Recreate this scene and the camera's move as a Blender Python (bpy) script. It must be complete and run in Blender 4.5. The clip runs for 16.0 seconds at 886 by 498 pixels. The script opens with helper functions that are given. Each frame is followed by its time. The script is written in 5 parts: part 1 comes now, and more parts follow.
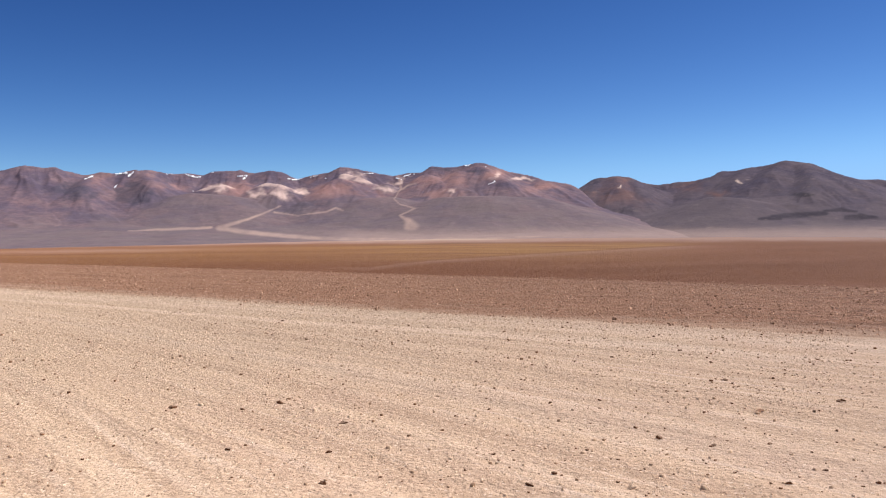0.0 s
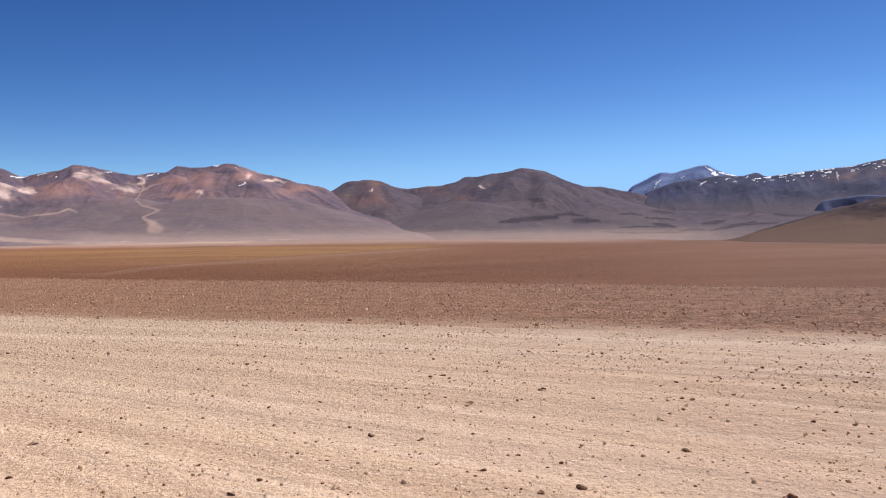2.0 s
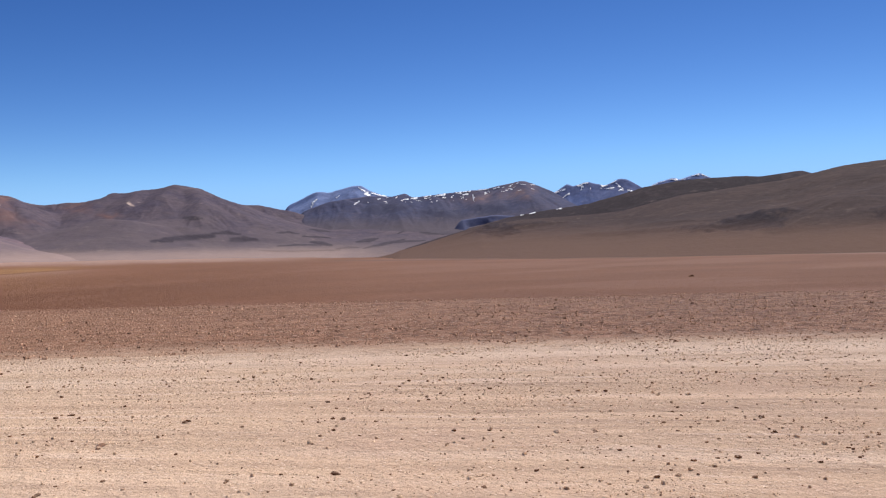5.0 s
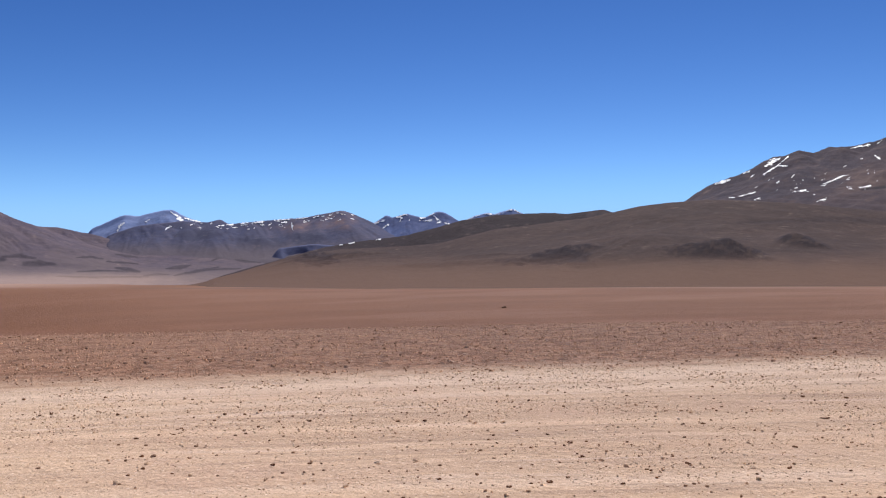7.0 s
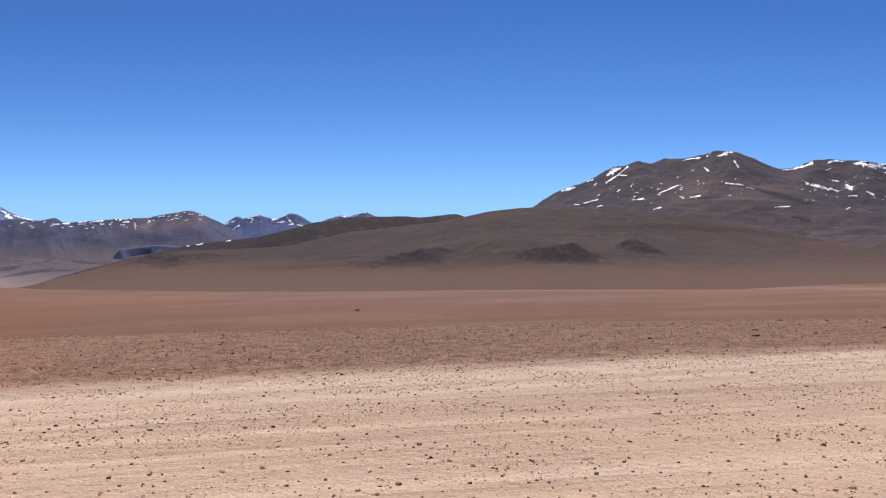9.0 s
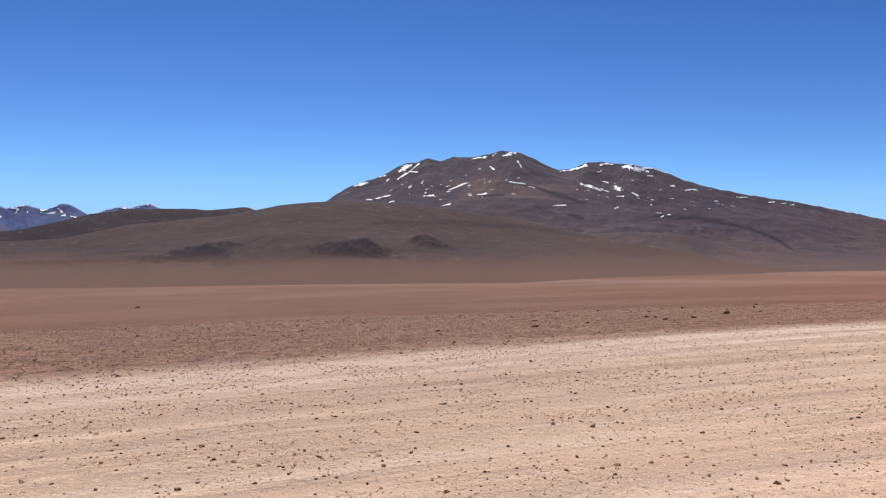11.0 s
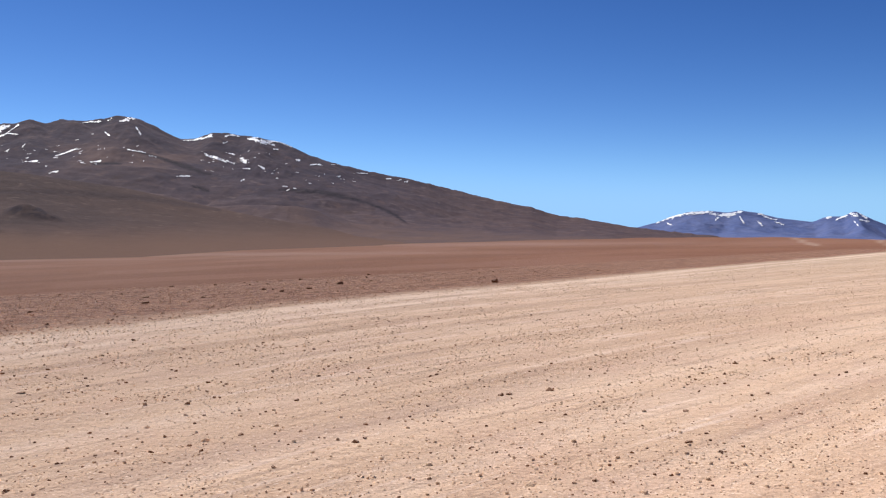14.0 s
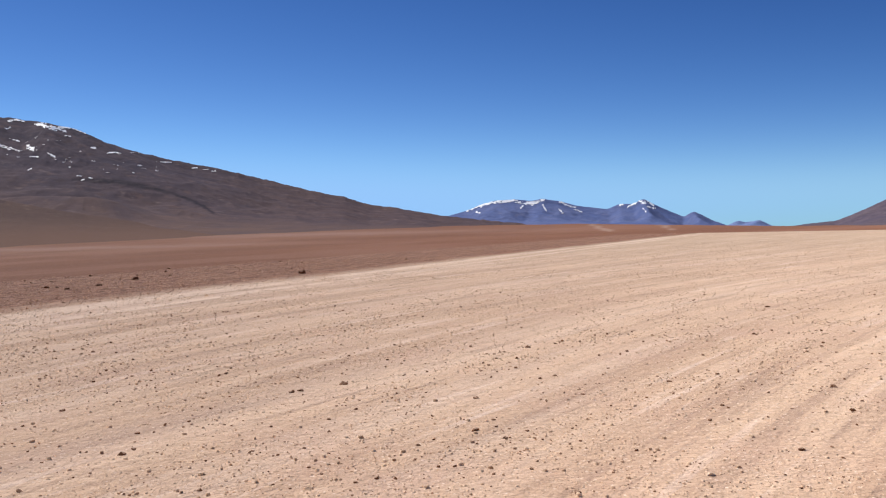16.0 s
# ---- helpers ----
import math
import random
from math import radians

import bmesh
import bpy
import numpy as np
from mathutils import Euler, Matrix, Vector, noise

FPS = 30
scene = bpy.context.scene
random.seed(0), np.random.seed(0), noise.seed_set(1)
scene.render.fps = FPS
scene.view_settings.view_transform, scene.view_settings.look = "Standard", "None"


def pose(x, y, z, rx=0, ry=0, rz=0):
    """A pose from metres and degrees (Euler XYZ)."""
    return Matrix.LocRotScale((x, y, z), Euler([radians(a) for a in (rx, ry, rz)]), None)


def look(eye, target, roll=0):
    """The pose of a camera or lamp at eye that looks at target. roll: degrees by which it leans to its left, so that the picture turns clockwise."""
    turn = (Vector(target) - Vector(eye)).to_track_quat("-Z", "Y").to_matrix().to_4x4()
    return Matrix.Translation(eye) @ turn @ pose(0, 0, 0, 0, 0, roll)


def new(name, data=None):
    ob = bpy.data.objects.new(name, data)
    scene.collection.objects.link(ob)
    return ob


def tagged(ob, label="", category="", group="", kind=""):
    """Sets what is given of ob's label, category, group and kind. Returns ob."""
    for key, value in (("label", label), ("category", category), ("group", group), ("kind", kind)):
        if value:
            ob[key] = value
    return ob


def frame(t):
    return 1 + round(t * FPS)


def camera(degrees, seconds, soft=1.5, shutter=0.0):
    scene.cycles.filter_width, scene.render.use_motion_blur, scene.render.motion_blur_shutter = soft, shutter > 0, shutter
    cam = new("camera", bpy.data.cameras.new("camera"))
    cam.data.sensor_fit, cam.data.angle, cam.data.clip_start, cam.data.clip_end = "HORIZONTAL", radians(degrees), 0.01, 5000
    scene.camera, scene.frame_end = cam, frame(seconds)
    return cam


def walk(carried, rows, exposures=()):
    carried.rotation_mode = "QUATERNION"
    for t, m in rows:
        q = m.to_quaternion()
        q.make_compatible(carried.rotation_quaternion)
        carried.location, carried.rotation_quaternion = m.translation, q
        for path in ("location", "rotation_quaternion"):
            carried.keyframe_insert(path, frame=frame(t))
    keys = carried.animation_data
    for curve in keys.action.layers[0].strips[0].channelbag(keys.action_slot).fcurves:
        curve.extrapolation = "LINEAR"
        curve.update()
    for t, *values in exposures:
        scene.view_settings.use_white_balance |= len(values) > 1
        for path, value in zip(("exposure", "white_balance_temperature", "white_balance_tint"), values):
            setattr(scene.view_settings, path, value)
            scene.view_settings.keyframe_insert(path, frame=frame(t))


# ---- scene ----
# The camera turns on the spot, held at eye height: seconds, place, yaw, pitch, roll.
cam = camera(55.94, 16.0, soft=1.2)
PATH = [(0, -0.422, -0.119, 1.590, 11.933, -1.311, 0.491), (0.5, -0.367, -0.098, 1.586, 8.306, -1.439, 0.196),
        (1, -0.286, -0.070, 1.582, 3.615, -1.372, 0.388), (1.5, -0.188, -0.041, 1.576, -0.827, -1.210, 0.599),
        (2, -0.116, -0.048, 1.576, -4.908, -1.277, 0.539), (2.5, -0.067, -0.020, 1.569, -10.309, -1.863, 0.624),
        (3, 0.003, 0.088, 1.574, -16.241, -1.781, 0.726), (3.5, 0.055, 0.183, 1.582, -21.251, -1.018, 0.969),
        (6, 0.024, 0.178, 1.582, -32.777, 0.358, 0.266), (6.5, -0.003, 0.154, 1.592, -36.885, 1.180, -0.108),
        (7, -0.010, 0.182, 1.592, -40.474, 1.609, 0.066), (7.5, -0.002, 0.205, 1.592, -43.462, 1.678, -0.211),
        (8, -0.000, 0.196, 1.597, -45.422, 1.719, -0.296), (8.5, -0.004, 0.187, 1.595, -47.391, 1.825, -0.266),
        (9, 0.000, 0.163, 1.597, -50.504, 1.811, -0.129), (9.5, 0.026, 0.168, 1.591, -53.976, 1.472, 0.123),
        (12, 0.076, 0.137, 1.592, -72.539, 1.340, -0.070), (12.5, 0.105, 0.071, 1.592, -76.735, 0.817, 0.108),
        (13, 0.149, 0.002, 1.592, -80.777, 0.100, 0.481), (13.5, 0.160, -0.055, 1.594, -85.229, -0.169, 0.350),
        (14, 0.143, -0.130, 1.595, -89.908, -0.502, 0.404), (14.5, 0.151, -0.201, 1.589, -92.850, -1.120, 0.578),
        (15, 0.144, -0.286, 1.578, -95.271, -1.691, 0.582), (15.5, 0.197, -0.341, 1.576, -98.566, -2.071, 0.487),
        (16, 0.383, -0.397, 1.592, -102.662, -1.397, 1.227)]
walk(cam, [(t, pose(x, y, z, 90 + p, r, w)) for t, x, y, z, w, p, r in PATH],
     exposures=[(0.0, 0.62), (3.5, 0.62), (7.0, 0.69), (9.5, 0.72), (12.5, 0.70), (14.5, 0.63), (16.0, 0.54)])

# ---- light: high sun ahead, clear sky at altitude ----
SUN_BEARING, SUN_HEIGHT = -54.0, 54.0
world = bpy.data.worlds.new("sky")
scene.world = world
world.use_nodes = True
wn = world.node_tree.nodes
sky = wn.new("ShaderNodeTexSky")
sky.sky_type, sky.sun_disc = "NISHITA", False
sky.sun_elevation, sky.sun_rotation = radians(SUN_HEIGHT), radians(-SUN_BEARING)
sky.altitude, sky.air_density, sky.dust_density, sky.ozone_density = 4500, 1.0, 0.8, 3.0
scale = wn.new("ShaderNodeVectorMath")
scale.operation = "SCALE"
scale.inputs["Scale"].default_value = 0.10
split, join = wn.new("ShaderNodeSeparateColor"), wn.new("ShaderNodeCombineColor")
world.node_tree.links.new(sky.outputs["Color"], scale.inputs[0])
world.node_tree.links.new(scale.outputs["Vector"], split.inputs["Color"])
# the thin dry air of the high plain: a deep blue that pales towards the horizon
for channel, most, power, gain in (("Red", 0.35, 2.0, 1.74), ("Green", 0.55, 1.7, 1.09), ("Blue", 0.85, 1.4, 0.865)):
    last = split.outputs[channel]
    for operation, value in (("SMOOTH_MIN", most), ("POWER", power), ("MULTIPLY", gain)):
        step_ = wn.new("ShaderNodeMath")
        step_.operation = operation
        step_.inputs[1].default_value, step_.inputs[2].default_value = value, 0.15
        world.node_tree.links.new(last, step_.inputs[0])
        last = step_.outputs["Value"]
    world.node_tree.links.new(last, join.inputs[channel])
wn["Background"].inputs["Strength"].default_value = 1.0
world.node_tree.links.new(join.outputs["Color"], wn["Background"].inputs["Color"])
sun = new("sun", bpy.data.lights.new("sun", "SUN"))
sun.data.energy, sun.data.angle, sun.data.color = 5.0, radians(0.53), (1.0, 0.955, 0.905)
sb, sh = radians(SUN_BEARING), radians(SUN_HEIGHT)
sun.matrix_world = look((-math.sin(sb) * math.cos(sh) * 50, math.cos(sb) * math.cos(sh) * 50, math.sin(sh) * 50), (0, 0, 0))


# ---- noise on arrays ----
def lattice(ix, iy, seed):
    h = (ix.astype(np.int64) * 374761393 + iy.astype(np.int64) * 668265263 + seed * 1442695041) & 0xFFFFFFFF
    h = ((h ^ (h >> 13)) * 1274126177) & 0xFFFFFFFF
    return ((h ^ (h >> 16)) & 0xFFFF) / 65535.0


def vnoise(x, y, seed=0):
    """Smooth value noise from -1 to 1."""
    ix, iy = np.floor(x), np.floor(y)
    fx, fy = x - ix, y - iy
    fx, fy = fx * fx * fx * (fx * (fx * 6 - 15) + 10), fy * fy * fy * (fy * (fy * 6 - 15) + 10)
    a, b = lattice(ix, iy, seed), lattice(ix + 1, iy, seed)
    c, d = lattice(ix, iy + 1, seed), lattice(ix + 1, iy + 1, seed)
    return 2 * ((a + (b - a) * fx) * (1 - fy) + (c + (d - c) * fx) * fy) - 1


def fbm(x, y, octaves=4, seed=0, gain=0.5):
    total, amp, norm = 0, 1.0, 0.0
    for k in range(octaves):
        total = total + amp * vnoise(x * 2 ** k + 13.7 * k, y * 2 ** k - 7.1 * k, seed + k)
        norm += amp
        amp *= gain
    return total / norm


def ridged(x, y, octaves=4, seed=0):
    """Sharp crests at 1, valleys towards 0."""
    total, amp, norm, weight = 0, 1.0, 0.0, 1.0
    for k in range(octaves):
        s = (1 - np.abs(vnoise(x * 2 ** k + 5.3 * k, y * 2 ** k + 9.1 * k, seed + k))) ** 2
        total = total + amp * s * weight
        weight = np.clip(s * 1.4, 0, 1)
        norm += amp
        amp *= 0.5
    return total / norm


def smooth(a, b, x):
    t = np.clip((x - a) / (b - a), 0, 1)
    return t * t * (3 - 2 * t)


# ---- lie of the land ----
ROAD_TURN = radians(-22)                       # bearing square to the road
EYE = 1.6


def road_coords(x, y):
    """Metres along the road, and metres past its far edge (negative on the road)."""
    v = -math.sin(ROAD_TURN) * x + math.cos(ROAD_TURN) * y
    u = math.cos(ROAD_TURN) * x + math.sin(ROAD_TURN) * y
    s = u - 16
    return u, v - (13 - 0.13 * (s + np.sqrt(s * s + 64)))


def rut_line(u, past):
    """Wheel tracks fan out along the road: one value for each track."""
    q = u / 30
    return past / (np.sqrt(1 + q * q) + q)


def plain_rise(b):
    """Slope in degrees at which the far plain is seen from the road, by bearing."""
    return np.interp(-b, [-180, -60, -40, -25, -11, 14, 36, 50, 70, 76, 88, 103, 112, 125, 140, 180],
                     [-0.4, -0.8, -0.85, -0.6, -0.42, -0.45, -0.8, -0.72, -0.58, -0.2, 0.18, 0.36, 0.25, -0.27, -0.4, -0.4])


BEARINGS = np.linspace(-180, 180, 1441)


def make_rim():
    r = np.geomspace(8, 140, 500)
    out = []
    for b in np.radians(BEARINGS):
        past = road_coords(-np.sin(b) * r, np.cos(b) * r)[1]
        hit = np.nonzero(past > 10.3)[0]
        out.append(r[hit[0]] if len(hit) else 140.0)
    k = np.ones(13) / 13
    return np.convolve(np.concatenate([out[-7:-1], out, out[1:7]]), k, "valid")


RIM = make_rim()


def ground_z(x, y):
    r = np.hypot(x, y) + 1e-6
    b = np.degrees(np.arctan2(-x, y))
    rim = np.interp(b, BEARINGS, RIM)
    u, past = road_coords(x, y)
    base = plain_rise(b)
    edge = -np.degrees(np.arctan(EYE / rim))
    ratio = np.maximum(r / rim, 1.0)
    drop = 1 - 0.10 * smooth(1.0, 1.5, ratio)
    rise = base + (edge - base) * drop * ratio ** -0.55
    far = EYE + r * np.tan(np.radians(rise)) + r * 0.0009 * fbm(x / 160, y / 160, 3, 40) * smooth(1.3, 4, ratio)
    near = 0.025 * fbm(x / 3.1, y / 3.1, 3, 7) + 0.05 * fbm(x / 14, y / 14, 2, 9) * smooth(4, 12, r)
    lane = rut_line(u, past)
    rut = 0.012 * fbm(u * 0.035, lane * 1.5, 3, 21) + 0.018 * np.maximum(0, fbm(u * 0.02, lane * 0.55, 2, 27))
    near = near + rut * smooth(0.6, -0.8, past) + 0.10 * smooth(0.6, 2.0, past) * smooth(-1, 1, fbm(x / 5, y / 5, 3, 33))
    lumps = 0.015 * fbm(x / 0.6, y / 0.6, 3, 51, 0.6) * smooth(-0.3, 1.5, past) * smooth(75, 40, r)
    near = near * np.clip(12 / r, 0.3, 1.4) + lumps
    t = smooth(0.92, 1.08, r / rim)
    return near * (1 - t) + far * t + 0.02 * t


# ---- materials ----
def material(name):
    m = bpy.data.materials.new(name)
    m.use_nodes = True
    return m, m.node_tree.nodes, m.node_tree.links


class Nodes:
    """Short hand for wiring a material."""

    def __init__(self, name, rough=0.95, spec=0.15, matt=0.8):
        self.m, self.n, self.l = material(name)
        self.bsdf = self.n["Principled BSDF"]
        self.bsdf.inputs["Roughness"].default_value = rough
        self.bsdf.inputs["Diffuse Roughness"].default_value = matt
        self.bsdf.inputs["Specular IOR Level"].default_value = spec

    def put(self, socket, value):
        if hasattr(value, "is_output"):
            self.l.new(value, socket)
        else:
            socket.default_value = value

    def attr(self, name):
        a = self.n.new("ShaderNodeAttribute")
        a.attribute_name = name
        return a.outputs["Fac"]

    def coords(self, scale=(1, 1, 1)):
        t = self.n.new("ShaderNodeTexCoord")
        m = self.n.new("ShaderNodeMapping")
        m.inputs["Scale"].default_value = scale
        self.l.new(t.outputs["Object"], m.inputs["Vector"])
        return m.outputs["Vector"]

    def vector(self, x, y, z=0.0):
        c = self.n.new("ShaderNodeCombineXYZ")
        for s, v in zip(c.inputs, (x, y, z)):
            self.put(s, v)
        return c.outputs["Vector"]

    def noise(self, vec, scale, detail=4.0, rough=0.55):
        t = self.n.new("ShaderNodeTexNoise")
        t.inputs["Scale"].default_value, t.inputs["Detail"].default_value, t.inputs["Roughness"].default_value = scale, detail, rough
        self.l.new(vec, t.inputs["Vector"])
        return t.outputs["Fac"]

    def specks(self, vec, scale, size, share):
        """Scattered small dots: the share of cells that hold one."""
        t = self.n.new("ShaderNodeTexVoronoi")
        t.inputs["Scale"].default_value = scale
        self.l.new(vec, t.inputs["Vector"])
        sep = self.n.new("ShaderNodeSeparateColor")
        self.l.new(t.outputs["Color"], sep.inputs["Color"])
        dot = self.span(t.outputs["Distance"], size, size * 0.6)
        return self.math("MULTIPLY", dot, self.math("LESS_THAN", sep.outputs["Red"], share))

    def math(self, op, a, b=0.0, clamp=False):
        t = self.n.new("ShaderNodeMath")
        t.operation, t.use_clamp = op, clamp
        self.put(t.inputs[0], a)
        self.put(t.inputs[1], b)
        return t.outputs["Value"]

    def span(self, x, lo, hi, a=0.0, b=1.0):
        t = self.n.new("ShaderNodeMapRange")
        t.interpolation_type = "SMOOTHSTEP"
        for s, v in zip(t.inputs, (x, lo, hi, a, b)):
            self.put(s, v)
        return t.outputs["Result"]

    def mix(self, fac, a, b):
        t = self.n.new("ShaderNodeMix")
        t.data_type = "RGBA"
        self.put(t.inputs["Factor"], fac)
        for key, v in (("A", a), ("B", b)):
            s = [q for q in t.inputs if q.name == key and q.type == "RGBA"][0]
            self.put(s, v if hasattr(v, "is_output") else (*v, 1.0))
        return [q for q in t.outputs if q.type == "RGBA"][0]

    def bump(self, height, distance, strength=1.0, below=None):
        t = self.n.new("ShaderNodeBump")
        t.inputs["Strength"].default_value, t.inputs["Distance"].default_value = strength, distance
        self.l.new(height, t.inputs["Height"])
        if below is not None:
            self.l.new(below, t.inputs["Normal"])
        return t.outputs["Normal"]

    def finish(self, colour, normal=None):
        self.l.new(colour, self.bsdf.inputs["Base Color"])
        if normal is not None:
            self.l.new(normal, self.bsdf.inputs["Normal"])
        return self.m


def ground_material():
    k = Nodes("desert_ground")
    p = k.coords()
    past, along, dist = k.attr("past"), k.attr("along"), k.attr("dist")
    # pale dust of the road, streaked along the wheel tracks
    lanes = k.vector(k.math("MULTIPLY", along, 0.022), k.attr("rut"))
    streak = k.noise(lanes, 1.7, 5, 0.65)
    thin = k.noise(k.vector(k.math("MULTIPLY", along, 0.04), k.attr("rut")), 4.2, 4, 0.62)
    wide = k.noise(lanes, 0.45, 3, 0.5)
    fine = k.noise(p, 9.0, 6, 0.65)
    grit = k.noise(p, 48.0, 3, 0.75)
    blotch = k.noise(p, 0.5, 4, 0.6)
    far = k.span(k.attr("reach"), 14.0, 70.0)
    west = k.span(along, 2.0, -12.0)                # tracks run close together there and are worn smooth
    calm = k.math("MAXIMUM", far, k.math("MULTIPLY", west, 0.6))
    streak_far = k.math("ADD", k.math("MULTIPLY", streak, k.math("SUBTRACT", 1.0, k.math("MULTIPLY", calm, 0.4))), k.math("MULTIPLY", calm, 0.2))
    road = k.mix(k.span(streak_far, 0.34, 0.66), (0.570, 0.378, 0.254), (0.762, 0.541, 0.374))
    road = k.mix(k.math("MULTIPLY", k.span(wide, 0.48, 0.72, 0, 0.6), k.math("SUBTRACT", 1.0, k.math("MULTIPLY", far, 0.7))), road, (0.78, 0.585, 0.445))
    worn = k.math("MULTIPLY", k.span(k.noise(k.coords((0.35, 0.35, 0)), 1.0, 3, 0.6), 0.30, 0.55), k.math("SUBTRACT", 1.0, k.math("MULTIPLY", west, 0.2)))
    road = k.mix(k.math("MULTIPLY", k.span(thin, 0.53, 0.63, 0, 0.55), worn), road, (0.38, 0.245, 0.175))
    road = k.mix(k.math("MULTIPLY", k.span(thin, 0.44, 0.34, 0, 0.75), worn), road, (0.82, 0.63, 0.50))
    band = k.noise(k.vector(k.math("MULTIPLY", along, 0.03), k.attr("rut")), 2.2, 2, 0.5)
    road = k.mix(k.span(band, 0.53, 0.66, 0, 0.32), road, (0.84, 0.645, 0.50))
    road = k.mix(k.span(band, 0.47, 0.34, 0, 0.3), road, (0.50, 0.33, 0.235))
    road = k.mix(k.span(blotch, 0.45, 0.75, 0, 0.45), road, (0.62, 0.40, 0.295))
    road = k.mix(k.span(fine, 0.36, 0.60, 0.1, 0), road, (0.44, 0.295, 0.21))
    road = k.mix(k.span(k.attr("reach"), 16.0, 75.0, 0, 0.55), road, (0.47, 0.338, 0.228))
    road = k.mix(k.math("MULTIPLY", west, 0.4), road, (0.495, 0.365, 0.238))
    road = k.mix(k.span(grit, 0.55, 0.64, 0, 0.2), road, (0.28, 0.185, 0.135))
    grain = k.noise(p, 15.0, 4, 0.7)
    road = k.mix(k.span(grain, 0.55, 0.66, 0, 0.18), road, (0.30, 0.20, 0.145))
    road = k.mix(k.span(grain, 0.45, 0.34, 0, 0.22), road, (0.86, 0.68, 0.53))
    crumb = k.noise(k.coords((1.0, 0.8, 0)), 24.0, 3, 0.8)
    rough = k.math("ADD", 0.2, k.math("MULTIPLY", west, 0.8))
    road = k.mix(k.math("MULTIPLY", k.span(crumb, 0.54, 0.63), rough), road, (0.36, 0.235, 0.16))
    road = k.mix(k.math("MULTIPLY", k.span(crumb, 0.46, 0.38), rough), road, (0.84, 0.64, 0.47))
    dots = k.specks(k.coords((1, 1, 0)), 15.0, 0.26, 0.5)
    tiny = k.specks(k.coords((1.3, 1, 0)), 34.0, 0.34, 0.55)
    light = k.specks(k.coords((1, 1.2, 0)), 21.0, 0.30, 0.35)
    road = k.mix(k.math("MULTIPLY", light, 0.85), road, (0.82, 0.65, 0.51))
    road = k.mix(k.math("MULTIPLY", tiny, k.span(west, 0, 1, 0.22, 0.4)), road, (0.20, 0.125, 0.085))
    road = k.mix(k.math("MULTIPLY", dots, k.span(west, 0, 1, 0.22, 0.4)), road, (0.155, 0.095, 0.063))
    berm = k.math("MULTIPLY", k.span(past, -1.8, -1.1), k.span(past, -0.3, -0.75))
    berm = k.math("MAXIMUM", berm, k.math("MULTIPLY", k.span(past, -2.75, -2.55), k.span(past, -2.15, -2.35)))
    berm = k.math("MULTIPLY", berm, k.span(along, 4.0, 22.0, 0.6, 1.0))
    road = k.mix(k.math("MULTIPLY", berm, k.span(streak, 0.32, 0.55, 0.1, 0.6)), road, (0.84, 0.655, 0.505))
    # stony brown ground past the road
    pebble = k.noise(p, 2.2, 6, 0.72)
    gravel = k.mix(k.span(pebble, 0.36, 0.64), (0.150, 0.060, 0.032), (0.385, 0.190, 0.113))
    specks = k.noise(p, 9.0, 4, 0.75)
    gravel = k.mix(k.span(specks, 0.54, 0.62, 0, 0.65), gravel, (0.50, 0.315, 0.22))
    gravel = k.mix(k.span(specks, 0.46, 0.38, 0, 0.6), gravel, (0.062, 0.032, 0.023))
    clods = k.noise(p, 3.2, 3, 0.6)
    gravel = k.mix(k.span(clods, 0.56, 0.66, 0, 0.5), gravel, (0.40, 0.235, 0.155))
    gravel = k.mix(k.span(clods, 0.44, 0.35, 0, 0.5), gravel, (0.11, 0.052, 0.032))
    gravel = k.mix(k.math("MULTIPLY", k.specks(k.coords((1, 1, 0)), 7.0, 0.3, 0.4), 0.7), gravel, (0.56, 0.40, 0.31))
    gravel = k.mix(k.math("MULTIPLY", k.specks(k.coords((1.2, 1, 0)), 5.0, 0.3, 0.45), 0.75), gravel, (0.055, 0.030, 0.024))
    gravel = k.mix(k.math("MULTIPLY", k.attr("warm"), k.span(pebble, 0.3, 0.6, 0.75, 0.45)), gravel, (0.40, 0.215, 0.125))
    comb = k.noise(k.vector(k.math("MULTIPLY", along, 0.12), past), 1.6, 4, 0.6)
    gravel = k.mix(k.span(comb, 0.5, 0.68, 0, 0.4), gravel, (0.42, 0.235, 0.145))
    gravel = k.mix(k.span(comb, 0.48, 0.32, 0, 0.3), gravel, (0.15, 0.065, 0.038))
    # smooth red plain with ochre grass and pale wash; its low swells are painted in
    big = k.noise(k.coords((0.0035, 0.0035, 0.0)), 3.0, 6, 0.6)
    mid = k.noise(k.coords((0.05, 0.05, 0.0)), 2.0, 6, 0.65)
    plain = k.mix(k.span(big, 0.35, 0.65), (0.208, 0.085, 0.043), (0.250, 0.107, 0.056))
    plain = k.mix(k.span(mid, 0.4, 0.65, 0, 0.45), plain, (0.252, 0.119, 0.069))
    plain = k.mix(k.span(k.attr("drift"), 0.05, 0.6, 0, 0.4), plain, (0.305, 0.150, 0.096))
    plain = k.mix(k.span(k.attr("drift"), -0.05, -0.6, 0, 0.3), plain, (0.178, 0.070, 0.036))
    plain = k.mix(k.math("MULTIPLY", k.attr("warm"), 0.65), plain, (0.215, 0.087, 0.036))
    plain = k.mix(k.attr("line"), plain, (0.13, 0.065, 0.043))
    plain = k.mix(k.math("MULTIPLY", k.attr("ochre"), k.span(big, 0.36, 0.55)), plain, (0.325, 0.168, 0.062))
    plain = k.mix(k.math("MULTIPLY", k.attr("wash"), k.span(mid, 0.3, 0.6, 0.5, 1.0)), plain, (0.40, 0.25, 0.19))
